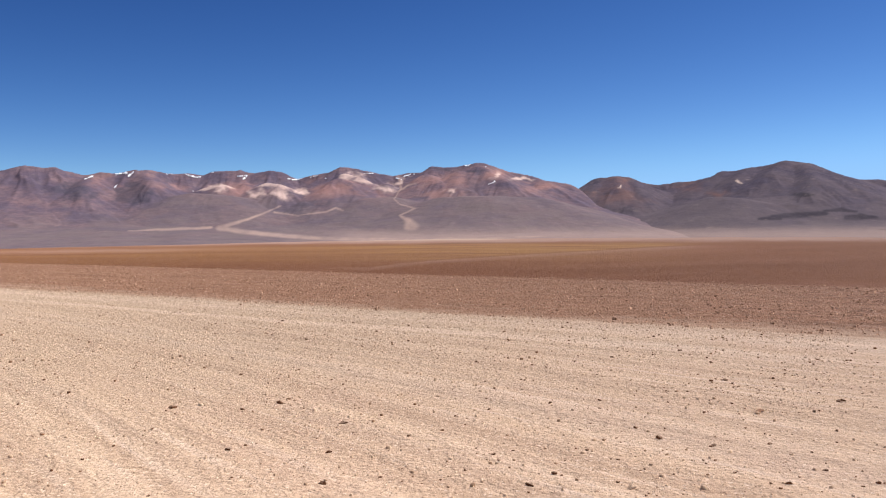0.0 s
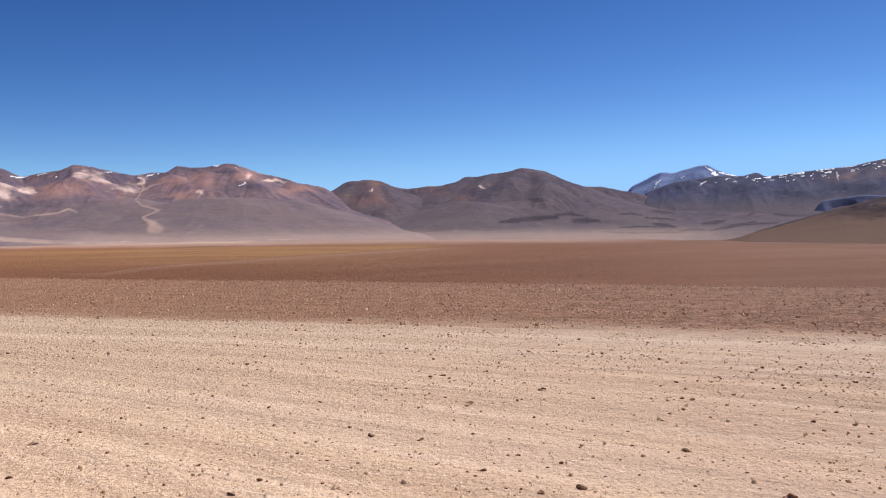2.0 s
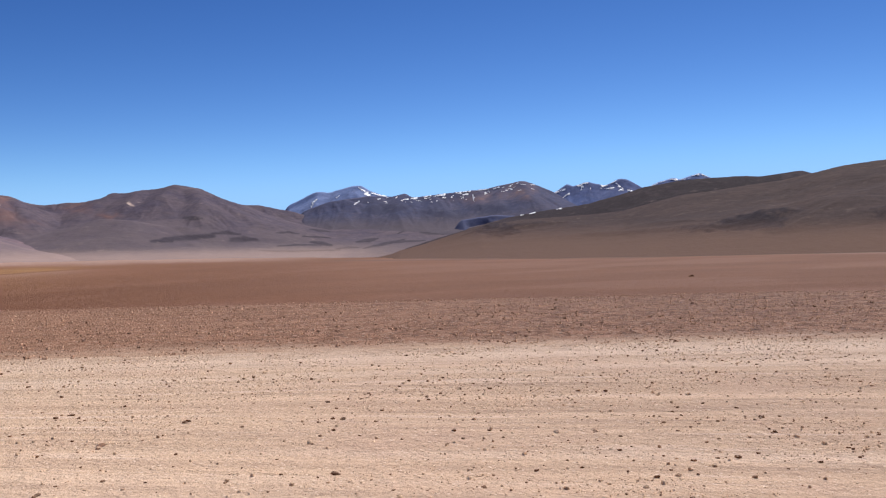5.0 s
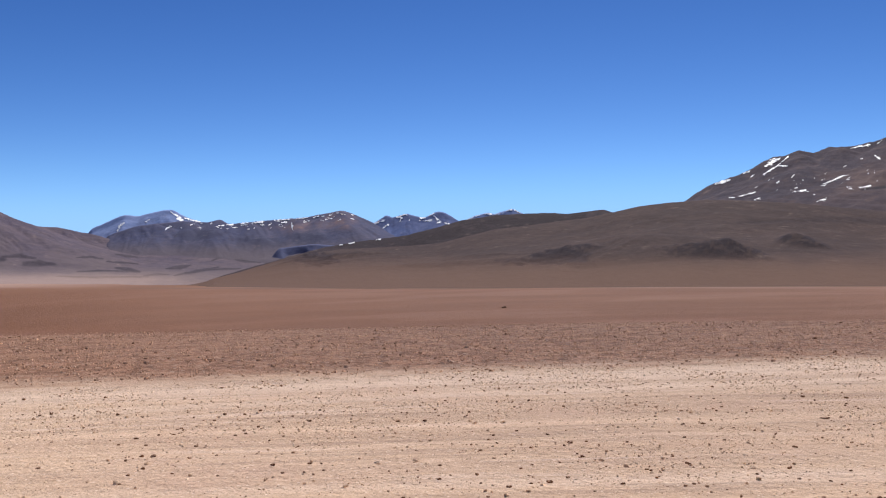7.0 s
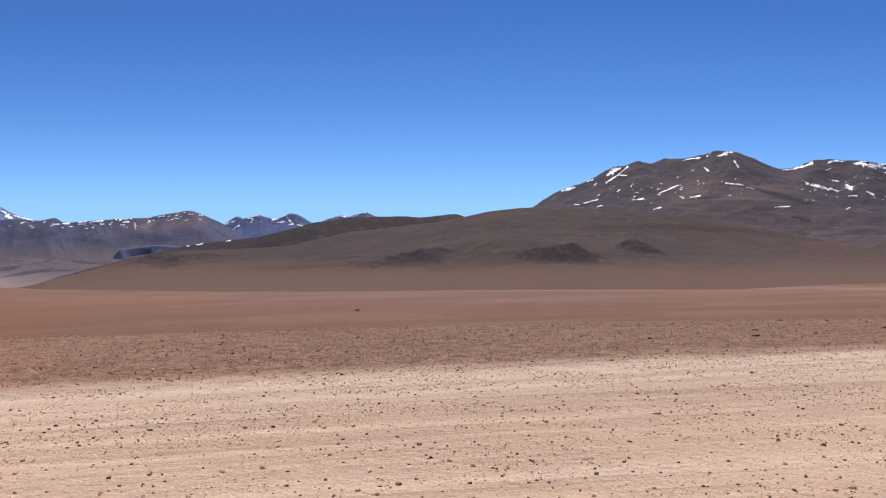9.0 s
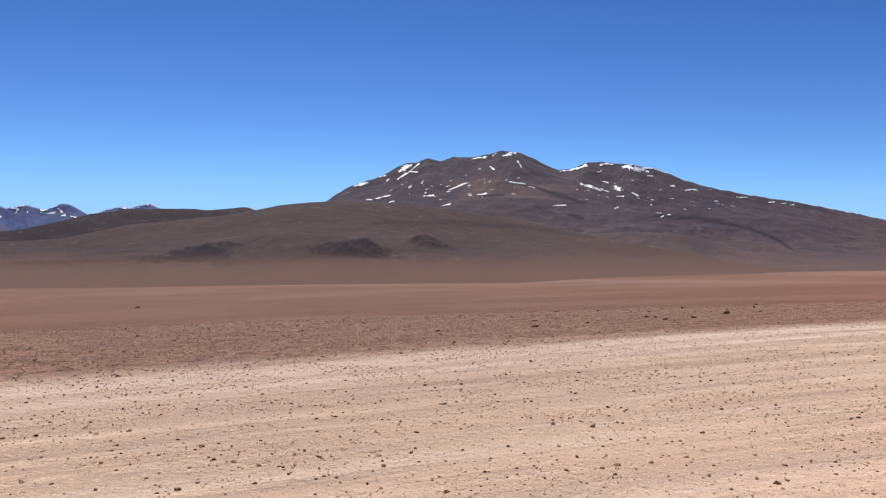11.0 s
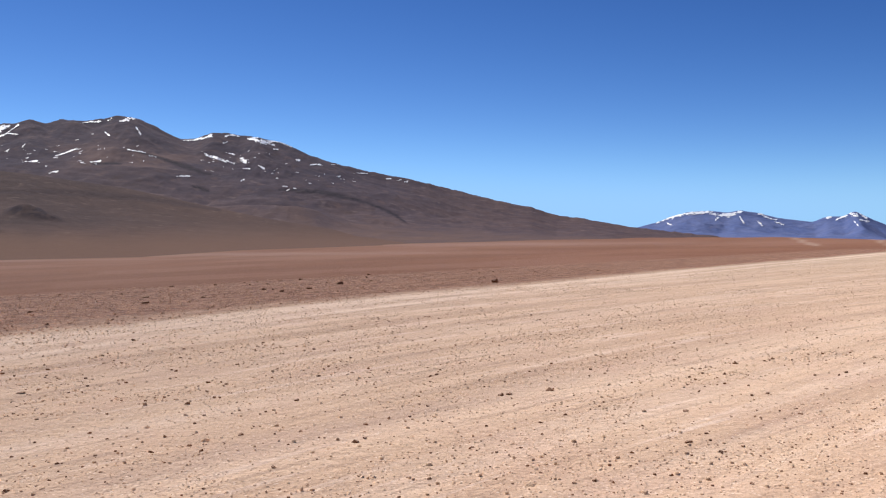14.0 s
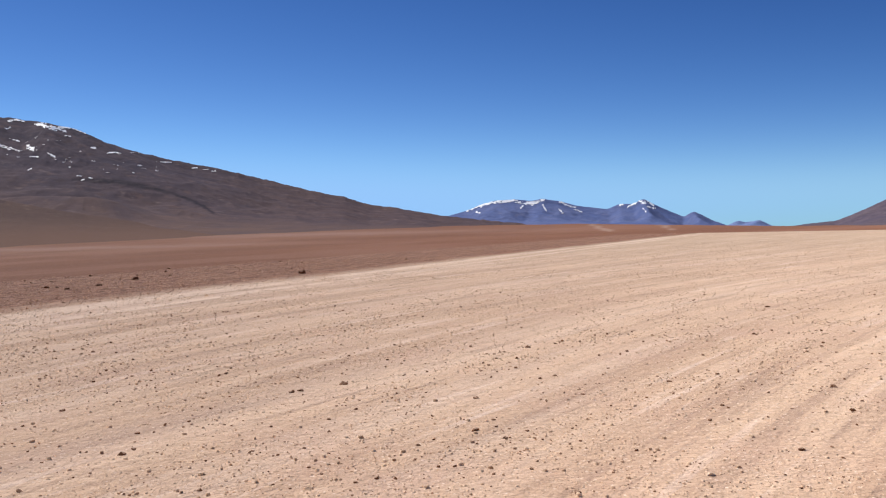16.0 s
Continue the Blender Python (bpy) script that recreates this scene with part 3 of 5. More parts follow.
def snow_streak(owner, b, rr, z, el, line, seed):
    """Old snow lying along a gully or a crest: a ragged sheet a little above the slope."""
    lo, hi = min(q[0] for q in line) - 0.25, max(q[0] for q in line) + 0.25
    fb = np.arange(max(lo, b[-2]), min(hi, b[1]), 0.02)
    if len(fb) < 3:
        return
    col = (b[0] - fb) / (b[0] - b[1])
    c0 = np.clip(np.floor(col).astype(int), 0, len(b) - 2)
    t = col - c0
    sr, sz = rr[:, c0] * (1 - t) + rr[:, c0 + 1] * t, z[:, c0] * (1 - t) + z[:, c0 + 1] * t
    row = np.arange(len(rr) * 0.3, len(rr) - 1, 0.25)
    r0 = np.floor(row).astype(int)
    q = (row - r0)[:, None]
    sr, sz = sr[r0] * (1 - q) + sr[r0 + 1] * q, sz[r0] * (1 - q) + sz[r0 + 1] * q
    e = np.degrees(np.arctan2(sz - EYE, sr))
    bb = np.broadcast_to(fb, e.shape)
    near = np.full(e.shape, 9.0)
    for (b0, e0, w0), (b1, e1, w1) in zip(line, line[1:]):
        e0, e1 = [min(q_, float(np.interp(-s_, -b, el)) - 0.04) for q_, s_ in ((e0, b0), (e1, b1))]
        dx, dy = b1 - b0, e1 - e0
        t = np.clip(((bb - b0) * dx + (e - e0) * dy) / (dx * dx + dy * dy + 1e-9), 0, 1)
        near = np.minimum(near, np.hypot(bb - b0 - t * dx, e - e0 - t * dy) / (w0 + (w1 - w0) * t + 0.006))
    n = fbm(bb * 6.0 + seed, e * 16.0, 4, seed, 0.75)
    keep = (near + 1.9 * n < 0.95) & (e >= np.maximum.accumulate(e, 0) - 0.01)
    quad = keep[:-1, :-1] & keep[1:, :-1] & keep[:-1, 1:] & keep[1:, 1:]
    # each patch that touches is one piece
    left = {(int(i), int(j)) for i, j in zip(*np.nonzero(quad))}
    while left:
        todo, cells = [left.pop()], []
        while todo:
            i, j = todo.pop()
            cells.append((i, j))
            for n_ in ((i + 1, j), (i - 1, j), (i, j + 1), (i, j - 1)):
                if n_ in left:
                    left.remove(n_)
                    todo.append(n_)
        if len(cells) < 4:
            continue
        index, co, faces = {}, [], []
        for i, j in cells:
            face = []
            for c in ((i, j), (i + 1, j), (i + 1, j + 1), (i, j + 1)):
                if c not in index:
                    index[c] = len(co)
                    a = radians(fb[c[1]])
                    co.append((-math.sin(a) * (sr[c] - 2.0), math.cos(a) * (sr[c] - 2.0), sz[c] + 1.1))
                face.append(index[c])
            faces.append(face)
        me = bpy.data.meshes.new("snow_patch")
        me.from_pydata(co, [], faces)
        me.materials.append(M_SNOW)
        part = new("snow_patch", me)
        part.parent = owner


M_LEFT = rock_material("mineral_rock", (0.102, 0.080, 0.114), (0.182, 0.119, 0.131), (0.146, 0.112, 0.117), red=(0.285, 0.158, 0.146), pale=(0.57, 0.415, 0.365), dark=(0.062, 0.055, 0.074))
M_MID = rock_material("grey_rock", (0.072, 0.059, 0.085), (0.099, 0.077, 0.094), (0.106, 0.084, 0.093), red=(0.162, 0.090, 0.083), dark=(0.041, 0.034, 0.045))
# the next four carry the blue haze of distance in their base colours
M_FAR = rock_material("hazed_distant_rock", (0.053, 0.059, 0.114), (0.072, 0.073, 0.124), (0.098, 0.081, 0.098), red=(0.185, 0.118, 0.112), dark=(0.046, 0.048, 0.085), sand=(0.098, 0.080, 0.092))
M_MESA = rock_material("hazed_lava_rock", (0.068, 0.078, 0.150), (0.085, 0.092, 0.160), (0.092, 0.094, 0.150))
M_COLD = rock_material("hazed_cold_rock", (0.068, 0.095, 0.215), (0.092, 0.115, 0.230), (0.100, 0.116, 0.205))
M_BLUE = rock_material("hazed_blue_rock", (0.120, 0.165, 0.32), (0.150, 0.192, 0.345), (0.150, 0.192, 0.34))
M_RIDGE = rock_material("dark_ridge_scree", (0.031, 0.022, 0.029), (0.044, 0.031, 0.035), (0.058, 0.040, 0.038), dark=(0.021, 0.015, 0.020), scale=0.6)
M_HILL = rock_material("brown_hill_scree", (0.042, 0.028, 0.029), (0.055, 0.036, 0.035), (0.084, 0.052, 0.042), dark=(0.018, 0.013, 0.020), scale=0.6, sand=(0.100, 0.058, 0.043), bands=0.35)
M_VOLC = rock_material("volcanic_rock", (0.039, 0.033, 0.050), (0.059, 0.045, 0.058), (0.096, 0.061, 0.052), red=(0.094, 0.064, 0.064), dark=(0.021, 0.017, 0.025))

HILLS_WEST = [
    (0.55, 25, '', [(31.49, 3.84, 0.24), (31.24, 3.24, 0.6), (31.18, 2.36, 0.48)]), (0.5, 30, '', [(34.68, 3.58, 0.19), (35.31, 2.81, 0.48)]),
    (0.42, 60, 'grey', [(30.53, 1.94, 0.14), (28.5, 2.54, 0.86), (26.43, 2.38, 0.81), (24.84, 1.95, 0.43), (24.17, 1.43, 0.1)]),
    (0.5, 25, 'pale', [(27.53, 2.95, 0.19), (26.66, 3.14, 0.52), (25.54, 2.53, 0.24)]), (0.5, 20, 'pale', [(23.72, 3.26, 0.62), (23.0, 3.15, 0.76), (22.05, 2.75, 0.24)]),
    (0.5, 20, 'red', [(25.18, 3.24, 0.43), (24.94, 2.5, 0.29)]), (0.45, 25, 'dark', [(22.79, 1.51, 0.07), (21.4, 1.93, 0.4), (20.0, 1.67, 0.14)]),
    (0.5, 30, 'red', [(18.98, 3.57, 0.48), (19.91, 2.84, 0.52), (21.03, 2.23, 0.29)])]
HILLS_NORTH = [
    (0.55, 20, 'pale', [(18.6, 3.87, 0.24), (17.66, 3.65, 0.43), (17.21, 3.31, 0.19)]), (0.55, 18, 'pale', [(16.53, 2.97, 0.14), (15.77, 3.21, 0.57), (15.12, 2.75, 0.19)]),
    (0.4, 50, 'grey', [(18.05, 1.75, 0.1), (16.84, 2.17, 0.57), (15.7, 2.25, 0.76), (15.09, 1.83, 0.14)]), (0.5, 25, 'red', [(13.01, 3.83, 0.33), (11.93, 2.94, 0.48)]),
    (0.5, 25, 'red', [(10.77, 4.02, 0.33), (11.08, 2.94, 0.48)]), (0.38, 80, 'grey', [(14.06, 1.33, 0.1), (11.55, 2.21, 0.95), (9.03, 2.32, 1.14), (5.74, 2.15, 1.05), (3.24, 1.52, 0.48)]),
    (0.5, 30, '', [(9.41, 4.33, 0.24), (7.67, 3.32, 0.57)]), (0.45, 30, '', [(5.35, 3.39, 0.24), (3.81, 2.45, 0.33)])]
HILLS_PEAKS_EAST = [
    (0.5, 25, 'red', [(0.18, 3.45, 0.29), (-0.01, 2.8, 0.48)]), (0.5, 25, '', [(-0.77, 3.25, 0.29), (-1.34, 2.33, 0.48)]), (0.5, 20, '', [(1.51, 3.01, 0.24), (2.08, 2.21, 0.33)]),
    (0.45, 20, 'dark', [(0.56, 1.16, 0.07), (-0.47, 1.42, 0.24), (-1.3, 1.72, 0.29), (-1.9, 1.56, 0.07)]), (0.5, 10, 'dark', [(1.59, 1.9, 0.14), (1.24, 1.86, 0.14)])]
HILLS_PEAKS_WEST = [
    (0.5, 25, '', [(-6.55, 3.61, 0.24), (-5.61, 2.92, 0.43), (-4.51, 2.18, 0.33)]), (0.38, 50, 'grey', [(-4.32, 1.09, 0.1), (-5.97, 1.94, 0.62), (-7.42, 1.88, 0.62), (-9.02, 1.42, 0.14)]),
    (0.5, 25, '', [(-10.24, 4.15, 0.24), (-9.47, 3.47, 0.57), (-8.31, 2.69, 0.43)]), (0.5, 25, '', [(-8.2, 3.83, 0.24), (-7.41, 3.0, 0.43)]),
    (0.5, 30, '', [(-11.45, 4.0, 0.24), (-11.97, 3.05, 0.57), (-11.7, 2.19, 0.38)]), (0.45, 40, '', [(-12.47, 3.51, 0.24), (-13.99, 2.47, 0.38)])]
FLOWS_VALLEY = [
    [(-8.85, 0.53, 0.07), (-9.42, 0.56, 0.14), (-10.08, 0.52, 0.07)], [(-9.63, 0.67, 0.11), (-10.95, 0.74, 0.21), (-12.66, 0.83, 0.14)], [(-12.66, 1.01, 0.07), (-13.5, 1.04, 0.11), (-14.4, 0.92, 0.07)],
    [(-14.0, 0.57, 0.14), (-14.66, 0.6, 0.21), (-15.51, 0.56, 0.07)], [(-10.87, 2.02, 0.07), (-11.36, 2.01, 0.14), (-11.97, 2.0, 0.07)], [(-19.01, 1.21, 0.04), (-19.66, 1.08, 0.11), (-20.28, 1.0, 0.04)],
    [(-18.61, 0.71, 0.04), (-19.27, 0.66, 0.07), (-20.35, 0.57, 0.04)], [(-19.11, 0.32, 0.07), (-19.73, 0.19, 0.14), (-20.42, 0.07, 0.07)], [(-16.86, 0.07, 0.04), (-18.03, 0.14, 0.07), (-19.42, 0.12, 0.04)],
    [(-15.7, -0.22, 0.04), (-18.02, -0.29, 0.07), (-20.92, -0.25, 0.04)], [(-22.08, 0.28, 0.04), (-22.96, 0.34, 0.14), (-23.73, 0.49, 0.04)]]
FLOWS_FLAT = [
    [(-22.65, -0.19, 0.04), (-23.99, 0.1, 0.11), (-25.4, 0.35, 0.07)], [(-24.56, 0.17, 0.04), (-25.7, 0.23, 0.07), (-26.9, 0.29, 0.04)], [(-26.53, 0.87, 0.04), (-27.2, 0.78, 0.11), (-28.13, 0.65, 0.04)],
    [(-24.95, 0.77, 0.04), (-25.52, 1.0, 0.07), (-26.16, 1.1, 0.04)], [(-16.87, 0.96, 0.04), (-17.46, 1.0, 0.07), (-18.23, 0.87, 0.04)], [(-20.73, -0.17, 0.04), (-21.5, -0.1, 0.07), (-22.27, -0.11, 0.04)]]
HILLS_FAR = [
    (0.55, 15, '', [(-19.02, 2.44, 0.1), (-19.99, 3.0, 0.57), (-21.3, 3.21, 0.62), (-22.49, 2.85, 0.33)]), (0.6, 10, 'dark', [(-25.79, 2.14, 0.07), (-26.09, 2.32, 0.21), (-26.39, 2.09, 0.07)]),
    (0.55, 15, 'dark', [(-27.51, 1.91, 0.07), (-28.18, 2.35, 0.38), (-28.77, 1.89, 0.07)]), (0.55, 15, '', [(-25.42, 3.47, 0.24), (-24.96, 2.69, 0.48)]),
    (0.55, 15, '', [(-33.59, 4.17, 0.24), (-33.94, 3.35, 0.62), (-33.33, 2.64, 0.43)]), (0.55, 15, '', [(-30.72, 3.6, 0.24), (-30.54, 2.79, 0.48)]),
    (0.55, 15, '', [(-32.34, 3.77, 0.24), (-31.98, 2.78, 0.48)]), (0.55, 15, '', [(-23.64, 3.32, 0.24), (-23.25, 2.6, 0.43)]), (0.55, 15, '', [(-27.41, 3.28, 0.24), (-27.22, 2.64, 0.38)])]
HILLS_CONE = [
    (0.45, 40, '', [(-58.49, 4.82, 0.1), (-60.61, 5.41, 0.33), (-62.33, 6.0, 0.48), (-64.04, 6.76, 0.29)]), (0.5, 20, '', [(-63.86, 7.45, 0.19), (-64.23, 6.8, 0.33)]),
    (0.5, 20, 'red', [(-64.41, 4.97, 0.14), (-66.1, 5.77, 0.62), (-67.21, 6.19, 0.9), (-68.5, 6.34, 1.05), (-69.76, 6.12, 1.0), (-71.19, 5.63, 0.81), (-72.59, 5.18, 0.57), (-74.14, 4.54, 0.14)]),
    (0.55, 35, '', [(-62.51, 3.09, 0.1), (-64.59, 3.48, 0.67), (-66.45, 3.61, 0.95), (-68.65, 3.61, 1.0), (-71.17, 3.26, 0.76), (-73.26, 2.78, 0.12)]),
    (0.5, 25, '', [(-66.11, 7.69, 0.24), (-66.85, 6.8, 0.43)]), (0.5, 20, '', [(-69.06, 8.07, 0.24), (-69.77, 7.08, 0.57), (-70.84, 6.3, 0.38)])]
HILLS_FLANK = [
    (0.5, 20, '', [(-74.69, 7.16, 0.24), (-74.34, 6.35, 0.52), (-76.02, 5.31, 0.38)]), (0.5, 25, '', [(-77.36, 7.02, 0.24), (-77.51, 6.02, 0.57), (-77.99, 4.87, 0.43)]),
    (0.5, 25, '', [(-79.61, 6.55, 0.24), (-79.91, 5.31, 0.52)]), (0.45, 25, '', [(-72.96, 6.51, 0.19), (-73.29, 5.48, 0.43), (-73.98, 4.84, 0.24)]),
    (0.5, 15, '', [(-78.91, 3.6, 0.07), (-81.43, 3.51, 0.33), (-82.98, 3.14, 0.33), (-84.52, 2.82, 0.33), (-86.06, 2.18, 0.29), (-87.2, 1.43, 0.1)]),
    (0.36, 40, '', [(-74.46, 2.54, 0.1), (-77.54, 2.68, 0.57), (-79.48, 2.55, 0.62), (-81.03, 2.15, 0.38), (-81.88, 1.56, 0.07)]),
    (0.38, 30, '', [(-83.35, 1.78, 0.07), (-85.48, 1.72, 0.33), (-87.01, 1.24, 0.1)])]
LOBES_EAST = [
    (0.55, 12, 'dark', [(-54.66, 1.31, 0.24), (-56.25, 1.67, 0.62), (-58.04, 1.96, 0.86), (-59.21, 2.18, 1.0), (-60.05, 1.79, 0.74), (-60.97, 1.28, 0.4), (-62.18, 0.76, 0.05)]),
    (0.55, 8, 'dark', [(-62.5, 2.27, 0.1), (-63.28, 2.57, 0.62), (-64.05, 2.09, 0.36), (-64.91, 1.57, 0.05)]),
    (0.42, 16, 'dark', [(-45.35, 0.59, 0.07), (-47.26, 1.21, 0.48), (-49.18, 1.75, 0.81), (-50.41, 1.83, 0.86), (-51.3, 1.05, 0.1)])]
LOBES_WEST = [
    (0.36, 20, '', [(-38.31, 0.52, 0.07), (-41.97, 0.82, 0.29), (-45.35, 0.97, 0.29)]), (0.45, 8, 'dark', [(-30.53, 0.91, 0.07), (-31.25, 1.27, 0.24), (-31.97, 1.19, 0.07)]),
    (0.4, 8, '', [(-31.97, 1.04, 0.07), (-33.22, 1.24, 0.29), (-34.46, 1.36, 0.33), (-36.53, 1.39, 0.14)]),
    (0.34, 60, '', [(-51.03, 2.18, 0.19), (-52.82, 2.47, 0.57), (-54.67, 2.43, 0.62), (-56.9, 2.27, 0.24)])]
SNOW_WEST = [
    [(35.12, 3.36, 0.04), (34.62, 3.62, 0.04)], [(33.27, 3.76, 0.05), (32.63, 3.81, 0.05)], [(32.56, 3.6, 0.05), (32.24, 3.86, 0.05)], [(30.27, 3.76, 0.02), (29.67, 3.78, 0.03)],
    [(28.99, 3.76, 0.04), (28.49, 3.59, 0.05), (28.08, 3.59, 0.04)], [(27.38, 3.97, 0.04), (27.11, 3.87, 0.02)], [(25.71, 3.67, 0.03), (25.11, 3.72, 0.04), (25.36, 3.46, 0.05)],
    [(22.45, 3.53, 0.02), (21.94, 3.46, 0.04), (21.46, 3.54, 0.02)], [(19.91, 3.52, 0.02), (19.83, 3.64, 0.02)], [(33.44, 2.81, 0.02), (33.21, 3.03, 0.04)], [(20.94, 3.62, 0.02), (20.28, 3.78, 0.02)]]
SNOW_NORTH = [
    [(17.28, 3.88, 0.02), (16.6, 3.89, 0.03)], [(14.62, 3.67, 0.04), (14.16, 3.75, 0.05), (13.85, 3.83, 0.02)], [(10.38, 4.37, 0.05), (9.99, 4.44, 0.03)], [(8.8, 3.09, 0.02), (8.37, 3.25, 0.05)],
    [(8.99, 4.29, 0.02), (8.95, 4.25, 0.02)], [(15.12, 3.55, 0.03), (14.74, 3.48, 0.03)], [(28.67, 2.68, 0.02), (28.56, 2.68, 0.02)]]
SNOW_FAR = [
    [(-28.71, 3.21, 0.04), (-28.82, 3.24, 0.05)], [(-29.52, 3.34, 0.06), (-29.81, 3.4, 0.05)], [(-30.17, 3.39, 0.05), (-30.24, 2.94, 0.07)], [(-27.59, 3.31, 0.04), (-28.26, 3.41, 0.06)],
    [(-26.85, 3.37, 0.04), (-27.3, 3.35, 0.04)], [(-25.95, 3.16, 0.04), (-26.32, 3.19, 0.06)], [(-23.64, 3.13, 0.04), (-23.75, 3.17, 0.04)], [(-22.07, 2.82, 0.04), (-22.38, 3.04, 0.06)],
    [(-29.08, 3.54, 0.04), (-29.99, 3.62, 0.05)], [(-30.47, 3.76, 0.04), (-31.12, 3.78, 0.05)], [(-31.62, 3.72, 0.04), (-31.98, 3.82, 0.05)], [(-32.7, 3.87, 0.04), (-32.91, 3.98, 0.05)],
    [(-28.15, 3.18, 0.04), (-28.3, 3.18, 0.05)], [(-24.89, 3.22, 0.04), (-24.97, 3.29, 0.04)]]
SNOW_PEAK = [
    [(-22.38, 3.96, 0.04), (-22.76, 3.72, 0.06), (-23.14, 3.41, 0.07)], [(-22.8, 3.53, 0.06), (-22.99, 3.41, 0.06)], [(-19.14, 2.67, 0.04), (-19.3, 2.98, 0.07), (-19.53, 3.17, 0.04)],
    [(-20.84, 3.3, 0.04), (-21.15, 3.48, 0.05)], [(-23.26, 3.56, 0.04), (-23.83, 3.43, 0.06), (-24.28, 3.35, 0.04)]]
SNOW_TWIN = [
    [(-35.67, 3.3, 0.05), (-36.12, 3.46, 0.07), (-36.46, 3.56, 0.05)], [(-36.29, 2.99, 0.04), (-36.73, 3.26, 0.06)], [(-37.31, 3.82, 0.07), (-37.61, 3.73, 0.09), (-37.55, 3.52, 0.07)],
    [(-37.55, 3.95, 0.05), (-37.95, 4.04, 0.06)], [(-38.94, 3.71, 0.06), (-39.27, 3.81, 0.07)], [(-39.53, 4.01, 0.04), (-39.79, 4.14, 0.07)], [(-39.27, 3.52, 0.04), (-39.7, 3.58, 0.05)],
    [(-39.86, 3.89, 0.05), (-40.12, 3.63, 0.06)], [(-40.57, 3.4, 0.04), (-40.89, 3.32, 0.04)], [(-40.05, 3.42, 0.04), (-40.31, 3.45, 0.04)]]
SNOW_RIDGE = [
    [(-41.96, 3.67, 0.04), (-42.52, 3.86, 0.06)], [(-42.71, 3.9, 0.04), (-43.27, 4.02, 0.06), (-43.83, 4.18, 0.06)], [(-44.02, 3.95, 0.04), (-44.59, 4.04, 0.05)], [(-44.78, 4.19, 0.04), (-45.19, 4.42, 0.06)],
    [(-45.34, 4.39, 0.04), (-45.8, 4.2, 0.05)]]
SNOW_SCREE = [
    [(-35.91, 2.27, 0.04), (-36.15, 2.34, 0.06)], [(-34.0, 2.03, 0.03), (-34.39, 2.09, 0.04)], [(-33.4, 1.86, 0.02), (-33.61, 1.89, 0.02)]]

SNOW_CONE = [
    [(-58.61, 5.74, 0.04), (-59.19, 5.89, 0.1), (-59.5, 5.96, 0.05)], [(-60.34, 6.34, 0.03), (-60.73, 6.48, 0.04)], [(-61.73, 6.77, 0.13), (-62.15, 7.07, 0.13), (-62.53, 7.18, 0.05)],
    [(-61.57, 6.24, 0.04), (-62.34, 6.72, 0.04), (-63.02, 7.28, 0.03)], [(-60.8, 6.1, 0.02), (-61.03, 6.29, 0.03)], [(-62.34, 6.72, 0.02), (-62.95, 6.71, 0.04)], [(-59.45, 4.81, 0.03), (-59.76, 4.81, 0.03)],
    [(-60.03, 4.88, 0.02), (-60.41, 4.95, 0.03)], [(-60.49, 4.99, 0.02), (-61.03, 5.1, 0.04)], [(-60.99, 4.64, 0.02), (-61.33, 4.71, 0.04)], [(-61.14, 4.45, 0.02), (-61.41, 4.44, 0.03)],
    [(-62.78, 4.08, 0.02), (-63.16, 4.11, 0.03)]]
SNOW_CONE_EAST = [
    [(-64.67, 4.4, 0.03), (-65.19, 4.54, 0.05)], [(-65.05, 5.49, 0.02), (-65.65, 5.7, 0.04), (-66.25, 5.95, 0.03)], [(-63.39, 5.06, 0.03), (-64.03, 5.13, 0.03)], [(-67.06, 5.14, 0.03), (-67.65, 5.24, 0.05)],
    [(-66.46, 5.08, 0.02), (-66.61, 5.12, 0.03)], [(-62.33, 5.65, 0.03), (-62.48, 5.77, 0.03)], [(-63.21, 5.94, 0.02), (-63.36, 6.13, 0.03)], [(-66.48, 7.56, 0.02), (-67.04, 7.66, 0.04), (-67.67, 7.71, 0.04)],
    [(-68.03, 7.74, 0.03), (-68.33, 7.95, 0.04)], [(-68.8, 7.78, 0.04), (-69.24, 7.91, 0.08), (-69.71, 8.04, 0.04)], [(-67.95, 7.03, 0.04), (-68.21, 6.84, 0.07)], [(-69.78, 7.45, 0.04), (-70.06, 7.03, 0.04)],
    [(-67.14, 6.91, 0.02), (-67.29, 6.94, 0.02)]]
SNOW_DOME = [
    [(-69.26, 6.02, 0.03), (-69.94, 5.93, 0.04), (-70.41, 5.84, 0.02)], [(-70.55, 5.68, 0.02), (-70.98, 5.6, 0.04)], [(-72.24, 4.38, 0.03), (-72.66, 4.4, 0.05), (-73.14, 4.39, 0.03)],
    [(-72.68, 6.71, 0.02), (-73.31, 6.75, 0.04), (-73.93, 6.87, 0.07), (-74.41, 7.07, 0.08)], [(-75.3, 7.06, 0.04), (-75.77, 7.14, 0.05), (-76.24, 7.05, 0.04)],
    [(-76.77, 6.91, 0.05), (-77.23, 6.89, 0.13), (-77.88, 6.71, 0.14), (-78.53, 6.54, 0.05)], [(-78.14, 6.8, 0.04), (-78.72, 6.81, 0.08)], [(-78.92, 6.86, 0.03), (-79.3, 6.7, 0.05), (-79.68, 6.51, 0.03)],
    [(-73.85, 6.01, 0.03), (-74.19, 5.81, 0.07), (-75.01, 5.49, 0.05), (-75.55, 5.29, 0.02)], [(-74.6, 5.72, 0.03), (-75.21, 5.52, 0.05), (-75.88, 5.28, 0.04)]]
